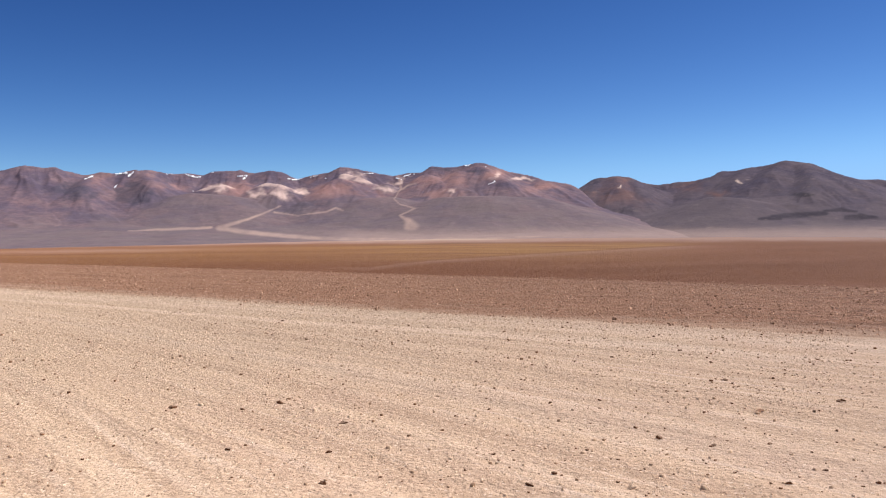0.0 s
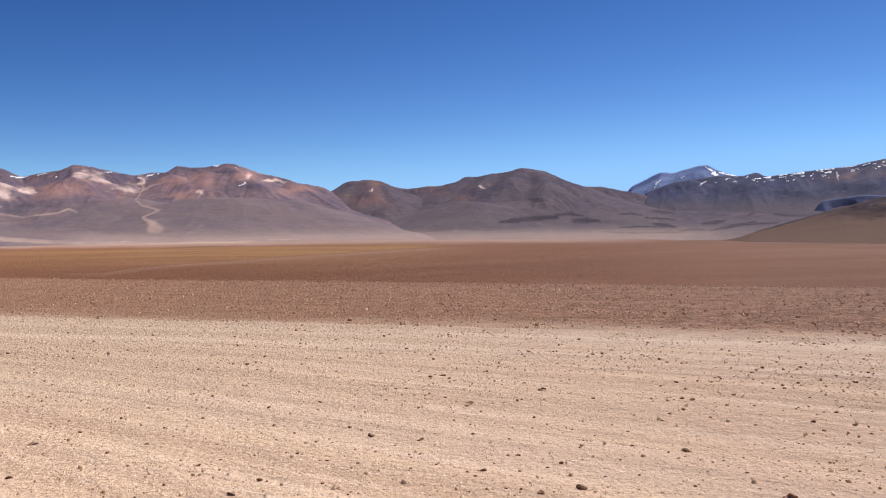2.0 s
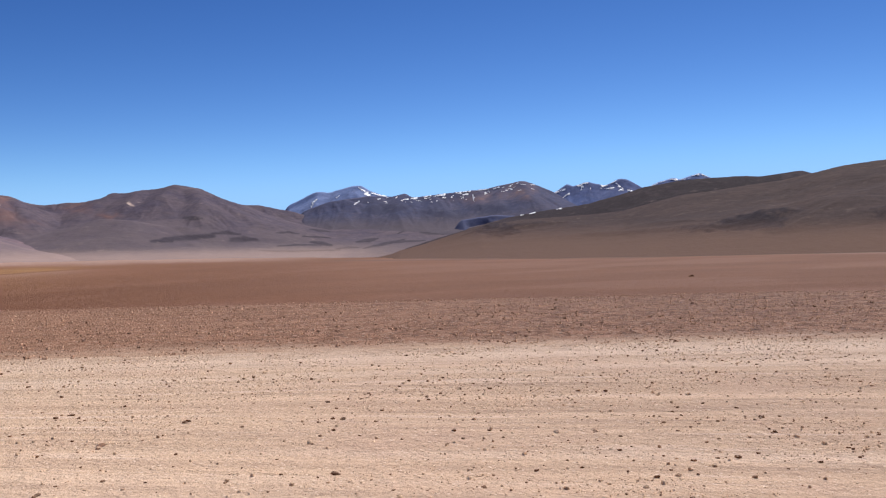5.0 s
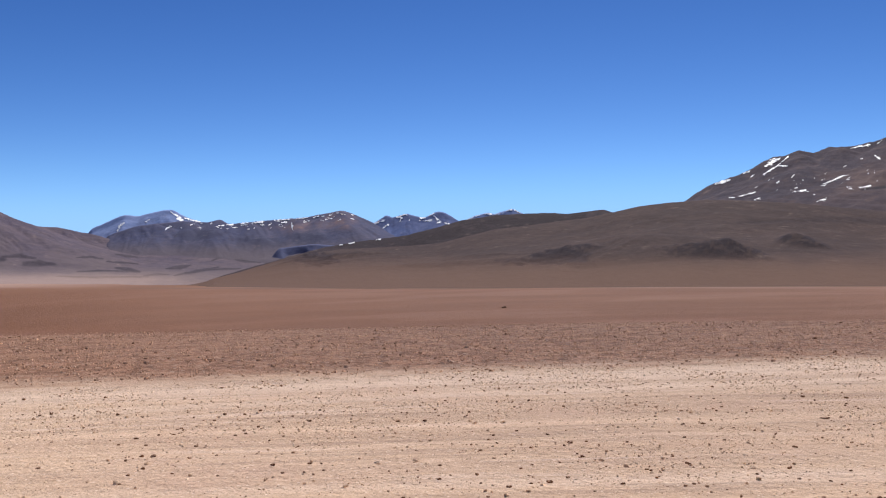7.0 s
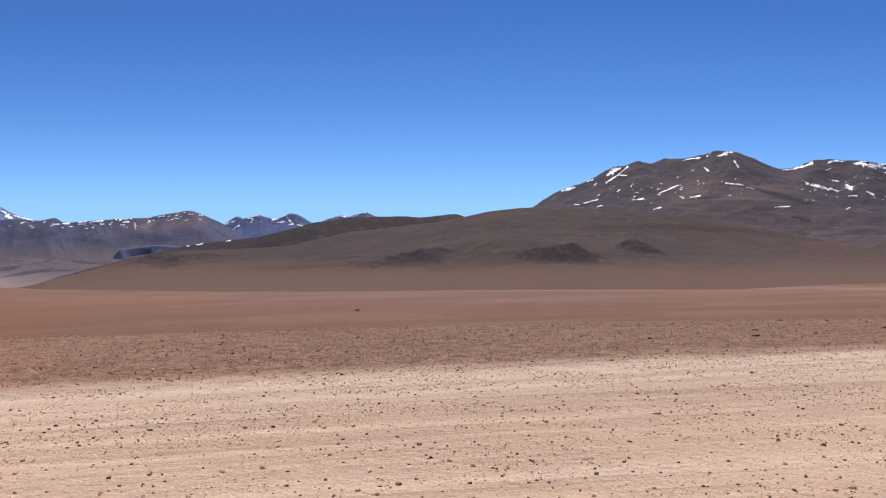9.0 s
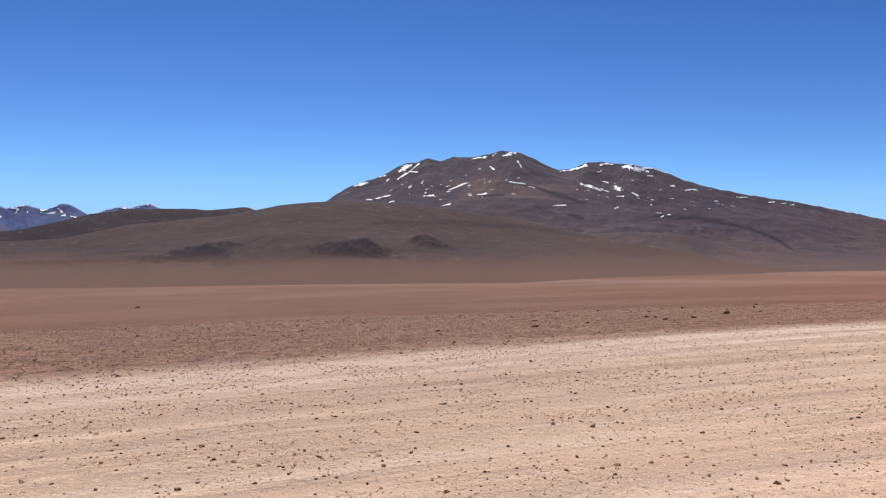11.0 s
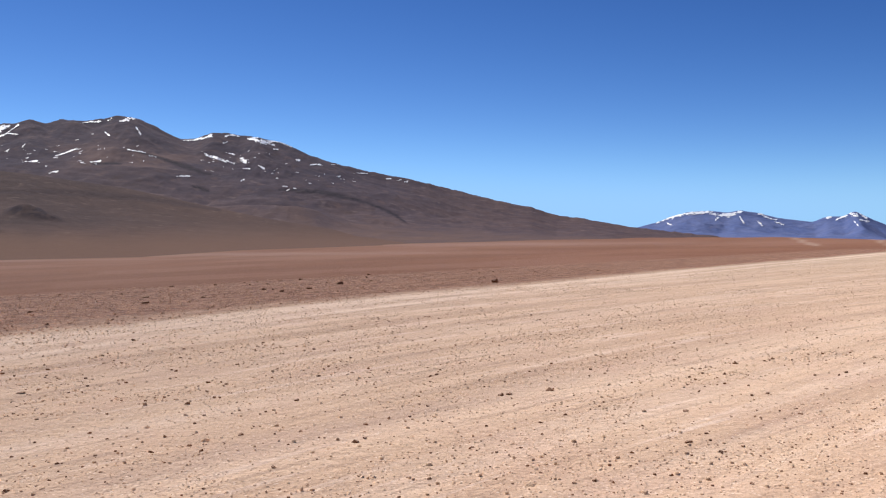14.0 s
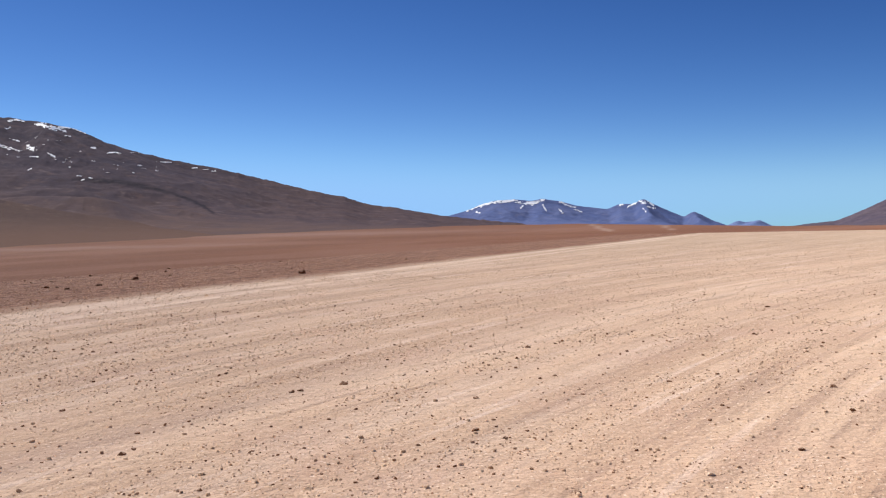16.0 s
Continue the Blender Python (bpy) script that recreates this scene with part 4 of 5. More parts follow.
SNOW_DOME_LOW = [
    [(-76.35, 5.58, 0.11), (-76.62, 5.43, 0.13)], [(-75.42, 5.98, 0.03), (-75.95, 5.85, 0.04)], [(-75.22, 6.56, 0.04), (-75.49, 6.69, 0.03)], [(-77.47, 5.18, 0.02), (-77.86, 4.95, 0.04)],
    [(-78.49, 6.26, 0.03), (-78.78, 6.24, 0.04)], [(-79.98, 5.59, 0.05), (-80.23, 5.54, 0.05)], [(-80.88, 5.2, 0.03), (-81.16, 5.29, 0.05), (-81.71, 5.23, 0.04)], [(-76.48, 4.93, 0.03), (-76.94, 4.95, 0.03)],
    [(-76.33, 4.11, 0.02), (-76.54, 4.21, 0.03)], [(-79.07, 3.78, 0.02), (-79.39, 3.77, 0.03)], [(-79.76, 3.68, 0.03), (-79.95, 3.64, 0.03)], [(-79.32, 3.49, 0.02), (-79.51, 3.59, 0.03)],
    [(-78.06, 5.86, 0.02), (-78.2, 5.92, 0.03)]]
SNOW_FLANK = [
    [(-84.07, 4.71, 0.02), (-84.85, 4.66, 0.04)], [(-86.0, 4.3, 0.02), (-86.39, 4.33, 0.03)], [(-86.77, 4.21, 0.02), (-87.08, 4.24, 0.03)], [(-87.3, 4.09, 0.03), (-87.53, 4.12, 0.03)],
    [(-82.3, 5.27, 0.02), (-82.76, 5.27, 0.03)], [(-82.68, 4.46, 0.03), (-82.91, 4.46, 0.03)], [(-83.3, 4.53, 0.02), (-83.38, 4.53, 0.02)]]
SNOW_BLUE = [
    [(-104.29, 1.28, 0.04), (-104.98, 1.39, 0.06)], [(-105.06, 1.51, 0.07), (-105.75, 1.65, 0.11), (-106.51, 1.76, 0.11)], [(-106.51, 1.72, 0.07), (-107.46, 1.82, 0.11), (-107.95, 1.66, 0.06)],
    [(-108.02, 1.59, 0.06), (-108.96, 1.65, 0.11), (-109.6, 1.79, 0.07)], [(-108.7, 1.42, 0.05), (-109.08, 1.65, 0.07)], [(-109.52, 1.45, 0.04), (-109.75, 1.03, 0.04)],
    [(-110.64, 1.7, 0.06), (-111.08, 1.43, 0.07)], [(-111.08, 1.43, 0.05), (-111.67, 1.23, 0.06)], [(-111.6, 1.12, 0.04), (-112.11, 0.93, 0.05)], [(-104.98, 1.09, 0.04), (-105.21, 1.01, 0.05)],
    [(-108.02, 1.28, 0.04), (-108.17, 1.43, 0.04)], [(-110.57, 1.17, 0.04), (-110.86, 0.87, 0.04)]]
SNOW_BLUE_PEAK = [
    [(-115.93, 1.54, 0.09), (-116.14, 1.43, 0.12), (-116.35, 1.39, 0.09)], [(-116.49, 1.53, 0.06), (-116.84, 1.23, 0.06)], [(-116.14, 1.06, 0.04), (-116.35, 0.8, 0.04)],
    [(-115.15, 1.18, 0.04), (-115.43, 1.33, 0.07), (-115.72, 1.43, 0.05)], [(-114.43, 1.27, 0.04), (-114.79, 1.34, 0.06)], [(-116.49, 1.16, 0.05), (-116.98, 1.04, 0.04)]]

def flecks(seed, places, count, drop, width):
    """Small scattered flecks of snow below each (bearing, rise)."""
    rng, out = random.Random(seed), []
    for q, top in places:
        for _ in range(count):
            b0, e0, w = q + rng.uniform(-0.9, 0.9), top - rng.uniform(0.0, drop), rng.uniform(*width)
            out.append([(b0, e0, w), (b0 - rng.uniform(0.05, 0.4), e0 + rng.uniform(-0.08, 0.12), w * 0.7)])
    return out


FLECKS_FAR = flecks(21, ((-23.5, 3.3), (-26, 3.2), (-28, 3.35), (-29.5, 3.5), (-31, 3.7), (-32.5, 3.9), (-33.8, 4.1)), 8, 0.45, (0.008, 0.022))
FLECKS_TWIN = flecks(22, ((-36.5, 3.7), (-38, 3.9), (-40, 4.0)), 8, 0.6, (0.008, 0.025))
mountain("mountain_range", "purple-grey mineral mountain range with bleached slopes and snow traces",
         [(44, 3.6), (41.5, 3.5), (39.83, 3.79), (38.48, 4.17), (37.51, 4.06), (36.81, 4.11), (36.24, 3.88), (35.11, 3.61), (34.12, 3.85), (33.28, 3.75), (32.27, 3.99),
          (31.24, 4.04), (30.2, 3.8), (28.97, 3.85), (27.9, 3.71), (27.36, 3.98), (25.54, 4.07), (24.81, 3.89), (23.59, 4.08), (22.77, 3.97), (21.84, 3.52),
          (20.89, 3.75), (19.75, 3.91), (18.91, 4.33), (18.22, 4.29), (17.27, 4.1), (16.31, 3.86), (15.15, 3.71), (14.3, 3.93), (13.41, 3.89), (12.75, 4.34),
          (11.28, 4.25), (9.73, 4.55), (9.15, 4.54), (8.38, 4.3), (7.41, 3.94), (5.5, 3.53), (4.93, 3.29), (3.22, 3.03), (2.7, 2.7), (2.1, 2.2), (1.4, 1.5), (0, 1.0), (-4, 0.5), (-9, 0.0)],
         4100, 2500, M_LEFT, talus=(1.8, 0.50, 1.25), apron=(0.35, -0.5, 24, -40, 0.38), hills=HILLS_WEST + HILLS_NORTH, snow=SNOW_WEST + SNOW_NORTH, stain=0.6, block=420, seed=3, jag=0.055, ends=(2.2, 6), foot=(0.36, 0.82), sand=SAND_A,
         tints={"pale": [(23.04, 2.59, 0.79, 0.43), (24.37, 2.58, 0.5, 0.32), (17.85, 3.61, 0.64, 0.29), (15.69, 2.86, 0.79, 0.25), (14.93, 3.32, 0.32, 0.32), (6.51, 3.39, 1.0, 0.11), (11.36, 2.67, 0.32, 0.18), (8.49, 3.63, 0.18, 0.21), (26.84, 2.96, 0.5, 0.21), (21.58, 2.72, 0.43, 0.25)],
                "red": [(17.29, 2.67, 1.43, 0.54), (12.32, 3.06, 1.25, 0.64), (20.1, 2.76, 1.07, 0.54), (25.37, 2.79, 1.07, 0.54), (29.68, 3.09, 0.86, 0.32), (33.91, 3.29, 0.86, 0.36), (8.64, 3.79, 1.07, 0.32), (4.97, 2.84, 1.07, 0.32), (31.16, 3.78, 0.43, 0.21)],
                "dark": [(9.69, 4.02, 0.54, 0.11), (35.68, 2.63, 1.07, 0.57), (32.16, 2.52, 1.25, 0.64), (11.93, 4.14, 0.71, 0.11)]})
mountain("mountain", "grey-brown double-peaked mountain with rusty saddles and dark lava flows",
         [(9, -0.4), (7, 0.3), (5.2, 1.2), (4.0, 1.95), (3.0, 2.5), (2.4, 2.9), (1.71, 3.35), (0.21, 3.51), (-0.71, 3.41), (-1.45, 3.06), (-2.54, 2.85), (-3.81, 3.04), (-4.7, 3.02), (-5.94, 3.36),
          (-6.46, 3.67), (-7.33, 3.64), (-8.19, 3.83), (-9.37, 3.94), (-10.31, 4.22), (-11.04, 4.12), (-12.01, 3.94), (-12.98, 3.45), (-13.93, 3.07), (-14.55, 2.87), (-15.73, 2.82),
          (-17.65, 2.45), (-18.9, 2.08), (-22.7, 1.84), (-26.5, 1.6), (-30, 1.35), (-34, 1.0), (-38, 0.2)],
         4400, 2750, M_MID, back=0.1, talus=(1.55, 0.44, 1.3), apron=(0.25, -0.5, 60, -27, 0.38), hills=HILLS_PEAKS_EAST + HILLS_PEAKS_WEST, flows=FLOWS_VALLEY + FLOWS_FLAT, stain=0.75, fade=(-90, -100, -1, 5), spur=0.22, block=450, mass=5.0, seed=12, jag=0.045, ends=(3, 3), foot=(0.36, 0.86),
         tints={"red": [(-0.01, 3.11, 0.71, 0.32), (-4.43, 2.75, 0.71, 0.29), (1.7, 2.24, 0.64, 0.18), (-6.15, 2.16, 0.5, 0.18)],
                "pale": [(-7.84, 2.99, 0.18, 0.14), (-0.01, 2.8, 0.14, 0.14)]})
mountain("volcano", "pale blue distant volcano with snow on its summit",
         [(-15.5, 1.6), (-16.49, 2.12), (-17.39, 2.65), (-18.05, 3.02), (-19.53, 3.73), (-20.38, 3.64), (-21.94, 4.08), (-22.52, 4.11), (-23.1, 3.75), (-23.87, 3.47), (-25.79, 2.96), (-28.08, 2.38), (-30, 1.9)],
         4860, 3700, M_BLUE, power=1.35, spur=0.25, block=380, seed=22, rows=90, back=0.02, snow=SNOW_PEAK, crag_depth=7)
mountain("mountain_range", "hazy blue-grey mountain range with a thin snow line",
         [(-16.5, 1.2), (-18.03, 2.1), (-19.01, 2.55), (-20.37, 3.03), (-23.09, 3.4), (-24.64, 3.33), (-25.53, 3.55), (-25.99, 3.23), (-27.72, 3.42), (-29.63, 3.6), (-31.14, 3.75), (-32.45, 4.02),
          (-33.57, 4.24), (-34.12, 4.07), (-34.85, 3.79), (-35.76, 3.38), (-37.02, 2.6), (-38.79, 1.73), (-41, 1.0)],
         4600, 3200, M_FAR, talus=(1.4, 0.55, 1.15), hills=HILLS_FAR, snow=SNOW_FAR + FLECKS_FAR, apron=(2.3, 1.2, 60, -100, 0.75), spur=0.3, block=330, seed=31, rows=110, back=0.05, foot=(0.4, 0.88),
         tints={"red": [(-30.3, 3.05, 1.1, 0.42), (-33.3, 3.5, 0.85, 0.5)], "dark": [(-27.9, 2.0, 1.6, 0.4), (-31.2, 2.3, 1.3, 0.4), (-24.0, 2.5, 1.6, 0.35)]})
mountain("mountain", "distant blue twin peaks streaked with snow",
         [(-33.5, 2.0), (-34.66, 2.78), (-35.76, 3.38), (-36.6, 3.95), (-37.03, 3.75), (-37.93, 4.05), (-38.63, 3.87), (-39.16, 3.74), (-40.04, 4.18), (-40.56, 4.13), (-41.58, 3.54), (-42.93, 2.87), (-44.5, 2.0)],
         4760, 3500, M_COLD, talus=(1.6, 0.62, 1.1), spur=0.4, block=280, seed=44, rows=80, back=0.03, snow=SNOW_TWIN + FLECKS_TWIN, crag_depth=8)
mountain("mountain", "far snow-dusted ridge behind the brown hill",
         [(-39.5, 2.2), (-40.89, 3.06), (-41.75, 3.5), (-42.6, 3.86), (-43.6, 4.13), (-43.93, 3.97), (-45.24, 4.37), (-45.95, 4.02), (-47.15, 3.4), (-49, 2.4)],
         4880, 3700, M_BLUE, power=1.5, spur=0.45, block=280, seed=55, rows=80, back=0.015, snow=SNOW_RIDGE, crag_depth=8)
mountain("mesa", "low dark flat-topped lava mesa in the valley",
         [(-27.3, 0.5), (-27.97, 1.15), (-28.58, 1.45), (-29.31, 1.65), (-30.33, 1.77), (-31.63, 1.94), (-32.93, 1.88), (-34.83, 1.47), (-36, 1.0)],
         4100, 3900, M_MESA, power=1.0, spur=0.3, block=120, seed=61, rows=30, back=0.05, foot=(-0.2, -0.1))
mountain("hill", "long dark brown ridge of bare scree",
         [(-23.5, -0.6), (-25.32, -0.28), (-28.16, 0.55), (-30.34, 1.17), (-32.56, 1.76), (-34.82, 2.13), (-37.88, 2.54), (-40.19, 3.13), (-41.74, 3.57), (-44.07, 3.93), (-46.01, 4.01), (-47.95, 4.05),
          (-48.91, 3.97), (-50.26, 4.12), (-51.4, 4.23), (-51.97, 4.03), (-53.3, 3.56), (-56, 2.8)],
         2500, 1600, M_RIDGE, power=1.1, spur=0.16, block=420, seed=71, rows=110, foot=(-0.2, -0.1), snow=SNOW_SCREE,
         tints={"dark": [(-38, 2.4, 8, 0.9), (-46, 3.6, 6, 0.5)]})
mountain("hill", "smooth rounded brown hill with dark rocky outcrops",
         [(-23, -0.75), (-24.62, -0.5), (-26.73, 0.02), (-30.71, 1.25), (-34.07, 1.62), (-37.88, 1.8), (-40.2, 2.01), (-44.07, 2.96), (-46.01, 3.16), (-48.72, 3.51), (-50.26, 3.66), (-51.97, 4.03), (-53.68, 4.4),
          (-55.55, 4.6), (-57.93, 4.73), (-59.76, 4.66), (-63.51, 4.35), (-69.27, 3.55), (-74, 2.5), (-78, 1.65), (-82, 0.95), (-86, 0.3), (-90, -0.3)],
         # here the upper flow is only a darker ribbon along a soft ridge
         2150, 1150, M_HILL, apron=(1.5, -0.2, 60, -130, 0.85), power=1.15, spur=0.2, block=520, seed=83, rows=130, jag=0.012, step=0.09, swells=1.0, hills=LOBES_EAST + LOBES_WEST, gully=0.5, rocky=5.0, flow=0.4, fade=(-64, -76, -35, -25), foot=(0.02, 0.34), flows=[[(-60, 3.2, 0.06), (-66, 3.25, 0.2), (-71, 2.85, 0.18), (-75, 2.2, 0.06)], [(-29, 0.75, 0.05), (-31.5, 1.1, 0.14), (-35, 1.4, 0.05)]],
         tints={"dark": [(-48.41, 1.05, 1.96, 0.57), (-45.35, 0.67, 1.79, 0.21), (-47.64, 0.74, 2.5, 0.18), (-31.97, 0.81, 1.43, 0.43), (-31.43, 1.23, 0.5, 0.18)]})
FLECKS = flecks(8, ((-60.5, 5.4), (-62.5, 5.9), (-64, 6.3), (-65.5, 6.6), (-67, 6.5), (-68.5, 6.6), (-70, 6.6), (-74.5, 6.2), (-76, 6.3), (-77.5, 6.1), (-79, 5.8), (-81, 5.3), (-83, 4.7)), 14, 1.5, (0.003, 0.010))
mountain("volcano", "dark volcanic massif with scattered snow patches and long flank",
         [(-53.5, 2.6), (-55.42, 3.82), (-56.66, 4.7), (-57.92, 5.52), (-58.47, 5.79), (-59.94, 6.24), (-60.87, 6.64), (-61.61, 7.11), (-62.18, 7.32), (-62.93, 7.41), (-63.61, 7.69), (-64.45, 7.44), (-65.4, 7.76),
          (-66.75, 7.71), (-67.91, 7.95), (-68.68, 8.15), (-69.26, 8.12), (-70.04, 7.98), (-71.01, 7.56), (-71.79, 7.1), (-72.57, 6.8), (-73.54, 6.91), (-74.51, 7.29), (-75.1, 7.29), (-77.04, 7.09), (-78.96, 6.76),
          (-79.92, 6.37), (-80.87, 5.9), (-82.77, 5.3), (-84.64, 4.89), (-88.29, 4.15), (-91.82, 3.27), (-93.53, 2.8), (-95.86, 2.33), (-97.79, 1.73), (-99.44, 1.5), (-102.68, 0.89), (-106.39, 0.42), (-110, 0.1)],
         3700, 1500, M_VOLC, power=1.75, spur=0.2, block=560, mass=6.0, swells=1.2, hills=HILLS_CONE + HILLS_FLANK, snow=SNOW_CONE + SNOW_CONE_EAST + SNOW_DOME + SNOW_DOME_LOW + SNOW_FLANK + FLECKS, crag_depth=8, rocky=6.0, stain=0.5, fade=(-82, -93, -30, -20), seed=97, jag=0.06, rows=170, foot=(0.1, 0.78), flows=[[(-78.91, 3.6, 0.07), (-80.26, 3.52, 0.14), (-81.81, 3.42, 0.18), (-83.36, 3.06, 0.11), (-84.71, 2.7, 0.07), (-86.25, 2.1, 0.11), (-87.4, 1.35, 0.04)], [(-69.94, 5.93, 0.05), (-71.54, 5.47, 0.11), (-72.94, 5.02, 0.14), (-74.32, 4.54, 0.07)], [(-73.28, 3.8, 0.04), (-73.89, 3.57, 0.14), (-74.3, 3.41, 0.04)], [(-67.2, 5.03, 0.04), (-67.94, 5.12, 0.09), (-68.85, 5.14, 0.04)]],
         tints={"red": [(-71.6, 5.64, 2.33, 0.7), (-67.34, 5.61, 2.33, 0.78), (-70.05, 4.86, 3.1, 0.39)]})
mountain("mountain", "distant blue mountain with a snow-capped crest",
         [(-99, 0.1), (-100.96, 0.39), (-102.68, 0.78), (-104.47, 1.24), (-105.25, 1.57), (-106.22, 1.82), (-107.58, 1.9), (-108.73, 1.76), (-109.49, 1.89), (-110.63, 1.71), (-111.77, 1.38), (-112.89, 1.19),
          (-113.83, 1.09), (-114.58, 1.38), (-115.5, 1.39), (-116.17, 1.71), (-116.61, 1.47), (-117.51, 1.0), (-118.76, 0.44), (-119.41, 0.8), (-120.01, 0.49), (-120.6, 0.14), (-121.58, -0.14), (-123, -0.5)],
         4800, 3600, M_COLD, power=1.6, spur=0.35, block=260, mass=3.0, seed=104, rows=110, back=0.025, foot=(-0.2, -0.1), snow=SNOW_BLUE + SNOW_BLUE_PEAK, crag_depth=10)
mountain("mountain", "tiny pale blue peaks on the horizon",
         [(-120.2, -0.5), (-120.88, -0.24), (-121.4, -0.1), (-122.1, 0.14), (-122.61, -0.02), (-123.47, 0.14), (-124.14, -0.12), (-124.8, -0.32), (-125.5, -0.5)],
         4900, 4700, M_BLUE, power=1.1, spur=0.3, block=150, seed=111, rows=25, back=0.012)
mountain("mountain", "dark slope of a mountain rising from the plain",
         [(-124, -0.5), (-124.8, -0.35), (-125.3, -0.29), (-126.61, -0.14), (-127.9, -0.03), (-129.16, 0.49), (-130.63, 1.2), (-133, 2.2), (-136, 3.2), (-140, 3.6), (-145, 2.8), (-150, 1.5), (-156, 0)],
         4600, 3200, M_MID, power=1.4, spur=0.4, block=400, seed=123, rows=70, back=0.07)


# ---- stones ----
def stone_material(name, a, b):
    k = Nodes(name, 0.95, 0.02)
    info = k.n.new("ShaderNodeObjectInfo")
    geo = k.n.new("ShaderNodeNewGeometry")
    pick = k.math("FRACT", k.math("ADD", info.outputs["Random"], geo.outputs["Random Per Island"]))
    c = k.mix(pick, a, b)
    grain = k.noise(k.coords(), 60, 4, 0.7)
    c = k.mix(k.span(grain, 0.4, 0.65, 0, 0.3), c, tuple(min(1, q * 1.5) for q in b))
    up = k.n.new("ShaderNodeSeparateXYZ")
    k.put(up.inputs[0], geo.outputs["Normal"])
    c = k.mix(k.math("MULTIPLY", k.span(up.outputs[2], 0.65, 0.95), k.span(grain, 0.35, 0.6, 0.15, 0.6)), c, (0.70, 0.50, 0.36))   # sunlit tops painted in: faces that point up are paler
    return k.finish(c, k.bump(grain, 0.006, 0.6))


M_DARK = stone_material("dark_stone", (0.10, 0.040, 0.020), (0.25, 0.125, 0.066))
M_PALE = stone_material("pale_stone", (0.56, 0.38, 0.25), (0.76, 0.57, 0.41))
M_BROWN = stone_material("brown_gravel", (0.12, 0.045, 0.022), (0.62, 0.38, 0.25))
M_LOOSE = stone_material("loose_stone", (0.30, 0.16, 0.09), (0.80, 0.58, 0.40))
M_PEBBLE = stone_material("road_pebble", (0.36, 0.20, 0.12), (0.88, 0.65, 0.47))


def stone_mesh(seed, mat):
    """A broken, angular stone about one unit across, resting on its flat side."""
    rng = random.Random(seed)
    bm = bmesh.new()
    bmesh.ops.create_icosphere(bm, subdivisions=3, radius=0.5)
    cuts = [(Vector((rng.uniform(-1, 1), rng.uniform(-1, 1), rng.uniform(-0.6, 1))).normalized(), rng.uniform(0.17, 0.33)) for _ in range(8)]
    sx, sy, sz = rng.uniform(1.0, 1.3), rng.uniform(0.7, 1.0), rng.uniform(0.55, 0.8)
    for v in bm.verts:
        for n, d in cuts:
            over = v.co.dot(n) - d
            if over > 0:
                v.co -= n * over
        v.co += v.co.normalized() * 0.03 * noise.noise(v.co * 5 + Vector((seed, 0, 0)))
        v.co = Vector((v.co.x * sx, v.co.y * sy, max(v.co.z * sz, -0.2)))
    me = bpy.data.meshes.new("stone")
    bm.to_mesh(me)
    bm.free()
    me.materials.append(mat)
    return me


DARK_SHAPES = [stone_mesh(k, M_DARK) for k in range(9)]
PALE_SHAPES = [stone_mesh(30 + k, M_PALE) for k in range(4)]


def stone(x, y, size, pale=False, name="stone", label="", flat=1.0, rng=random.Random(5)):
    ob = new(name, rng.choice(PALE_SHAPES if pale else DARK_SHAPES))
    z = float(ground_z(np.array([x]), np.array([y]))[0])
    ob.matrix_basis = Matrix.LocRotScale((x, y, z + 0.12 * size * flat), Euler((rng.uniform(-0.2, 0.2), rng.uniform(-0.2, 0.2), rng.uniform(0, 6.28))),
                                         (size * rng.uniform(0.9, 1.15), size, size * flat * rng.uniform(0.75, 1.05)))
    text = label or ("pale tan broken stone on the dusty road" if pale else "dark brown angular stone on the dusty road")
    return tagged(ob, text, "stone", "stones on the road" if name == "stone" else "")


# the stones that stand out, by place and size
NEAR_LEFT = [(-3.46, 6.99, 0.075), (-4.31, 6.6, 0.097), (0.63, 8.88, 0.062), (1.48, 7.8, 0.05), (1.22, 6.81, 0.039), (-0.13, 6.31, 0.062), (-0.3, 6.6, 0.037), (-1.79, 6.25, 0.036),
             (-2.64, 6.35, 0.057), (-0.84, 5.3, 0.046), (-0.97, 5.04, 0.051), (-2.46, 5.52, 0.05), (-3.18, 5.39, 0.035), (0.6, 5.31, 0.046), (1.14, 4.89, 0.08), (2.09, 5.65, 0.061),
             (2.74, 7.21, 0.054), (0.64, 6.29, 0.036), (0.22, 6.15, 0.031), (-0.54, 6.19, 0.031), (-4.83, 11.19, 0.041), (-3.69, 6.7, 0.042), (-3.56, 6.63, 0.041), (-2.23, 4.75, 0.044),
             (0.88, 5.66, 0.033), (-0.35, 5.05, -0.044), (0.71, 7.31, -0.052), (-1.29, 5.66, 0.033)]
NEAR_MID = [(2.8, 4.83, 0.038), (0.24, 6.17, 0.042), (1.53, 7.86, 0.043), (-0.6, 7.67, 0.036), (0.75, 7.38, -0.07), (4.36, 5.66, -0.048), (6.23, 6.52, -0.061),
            (3.5, 5.42, -0.044), (4.74, 4.51, 0.045), (3.89, 4.43, 0.048), (4.45, 5.01, 0.036), (9.21, 4.49, 0.167), (6.84, 1.8, -0.078), (9.85, 2.63, 0.056), (6.11, 4.35, 0.041),
            (5.42, 7.29, 0.049), (5.97, 6.68, -0.061), (6.29, 3.72, -0.05), (6.02, 4.14, 0.04), (6.0, 5.05, 0.037), (4.15, 5.11, 0.036), (4.41, 4.61, 0.035), (13.87, 4.99, 0.08)]
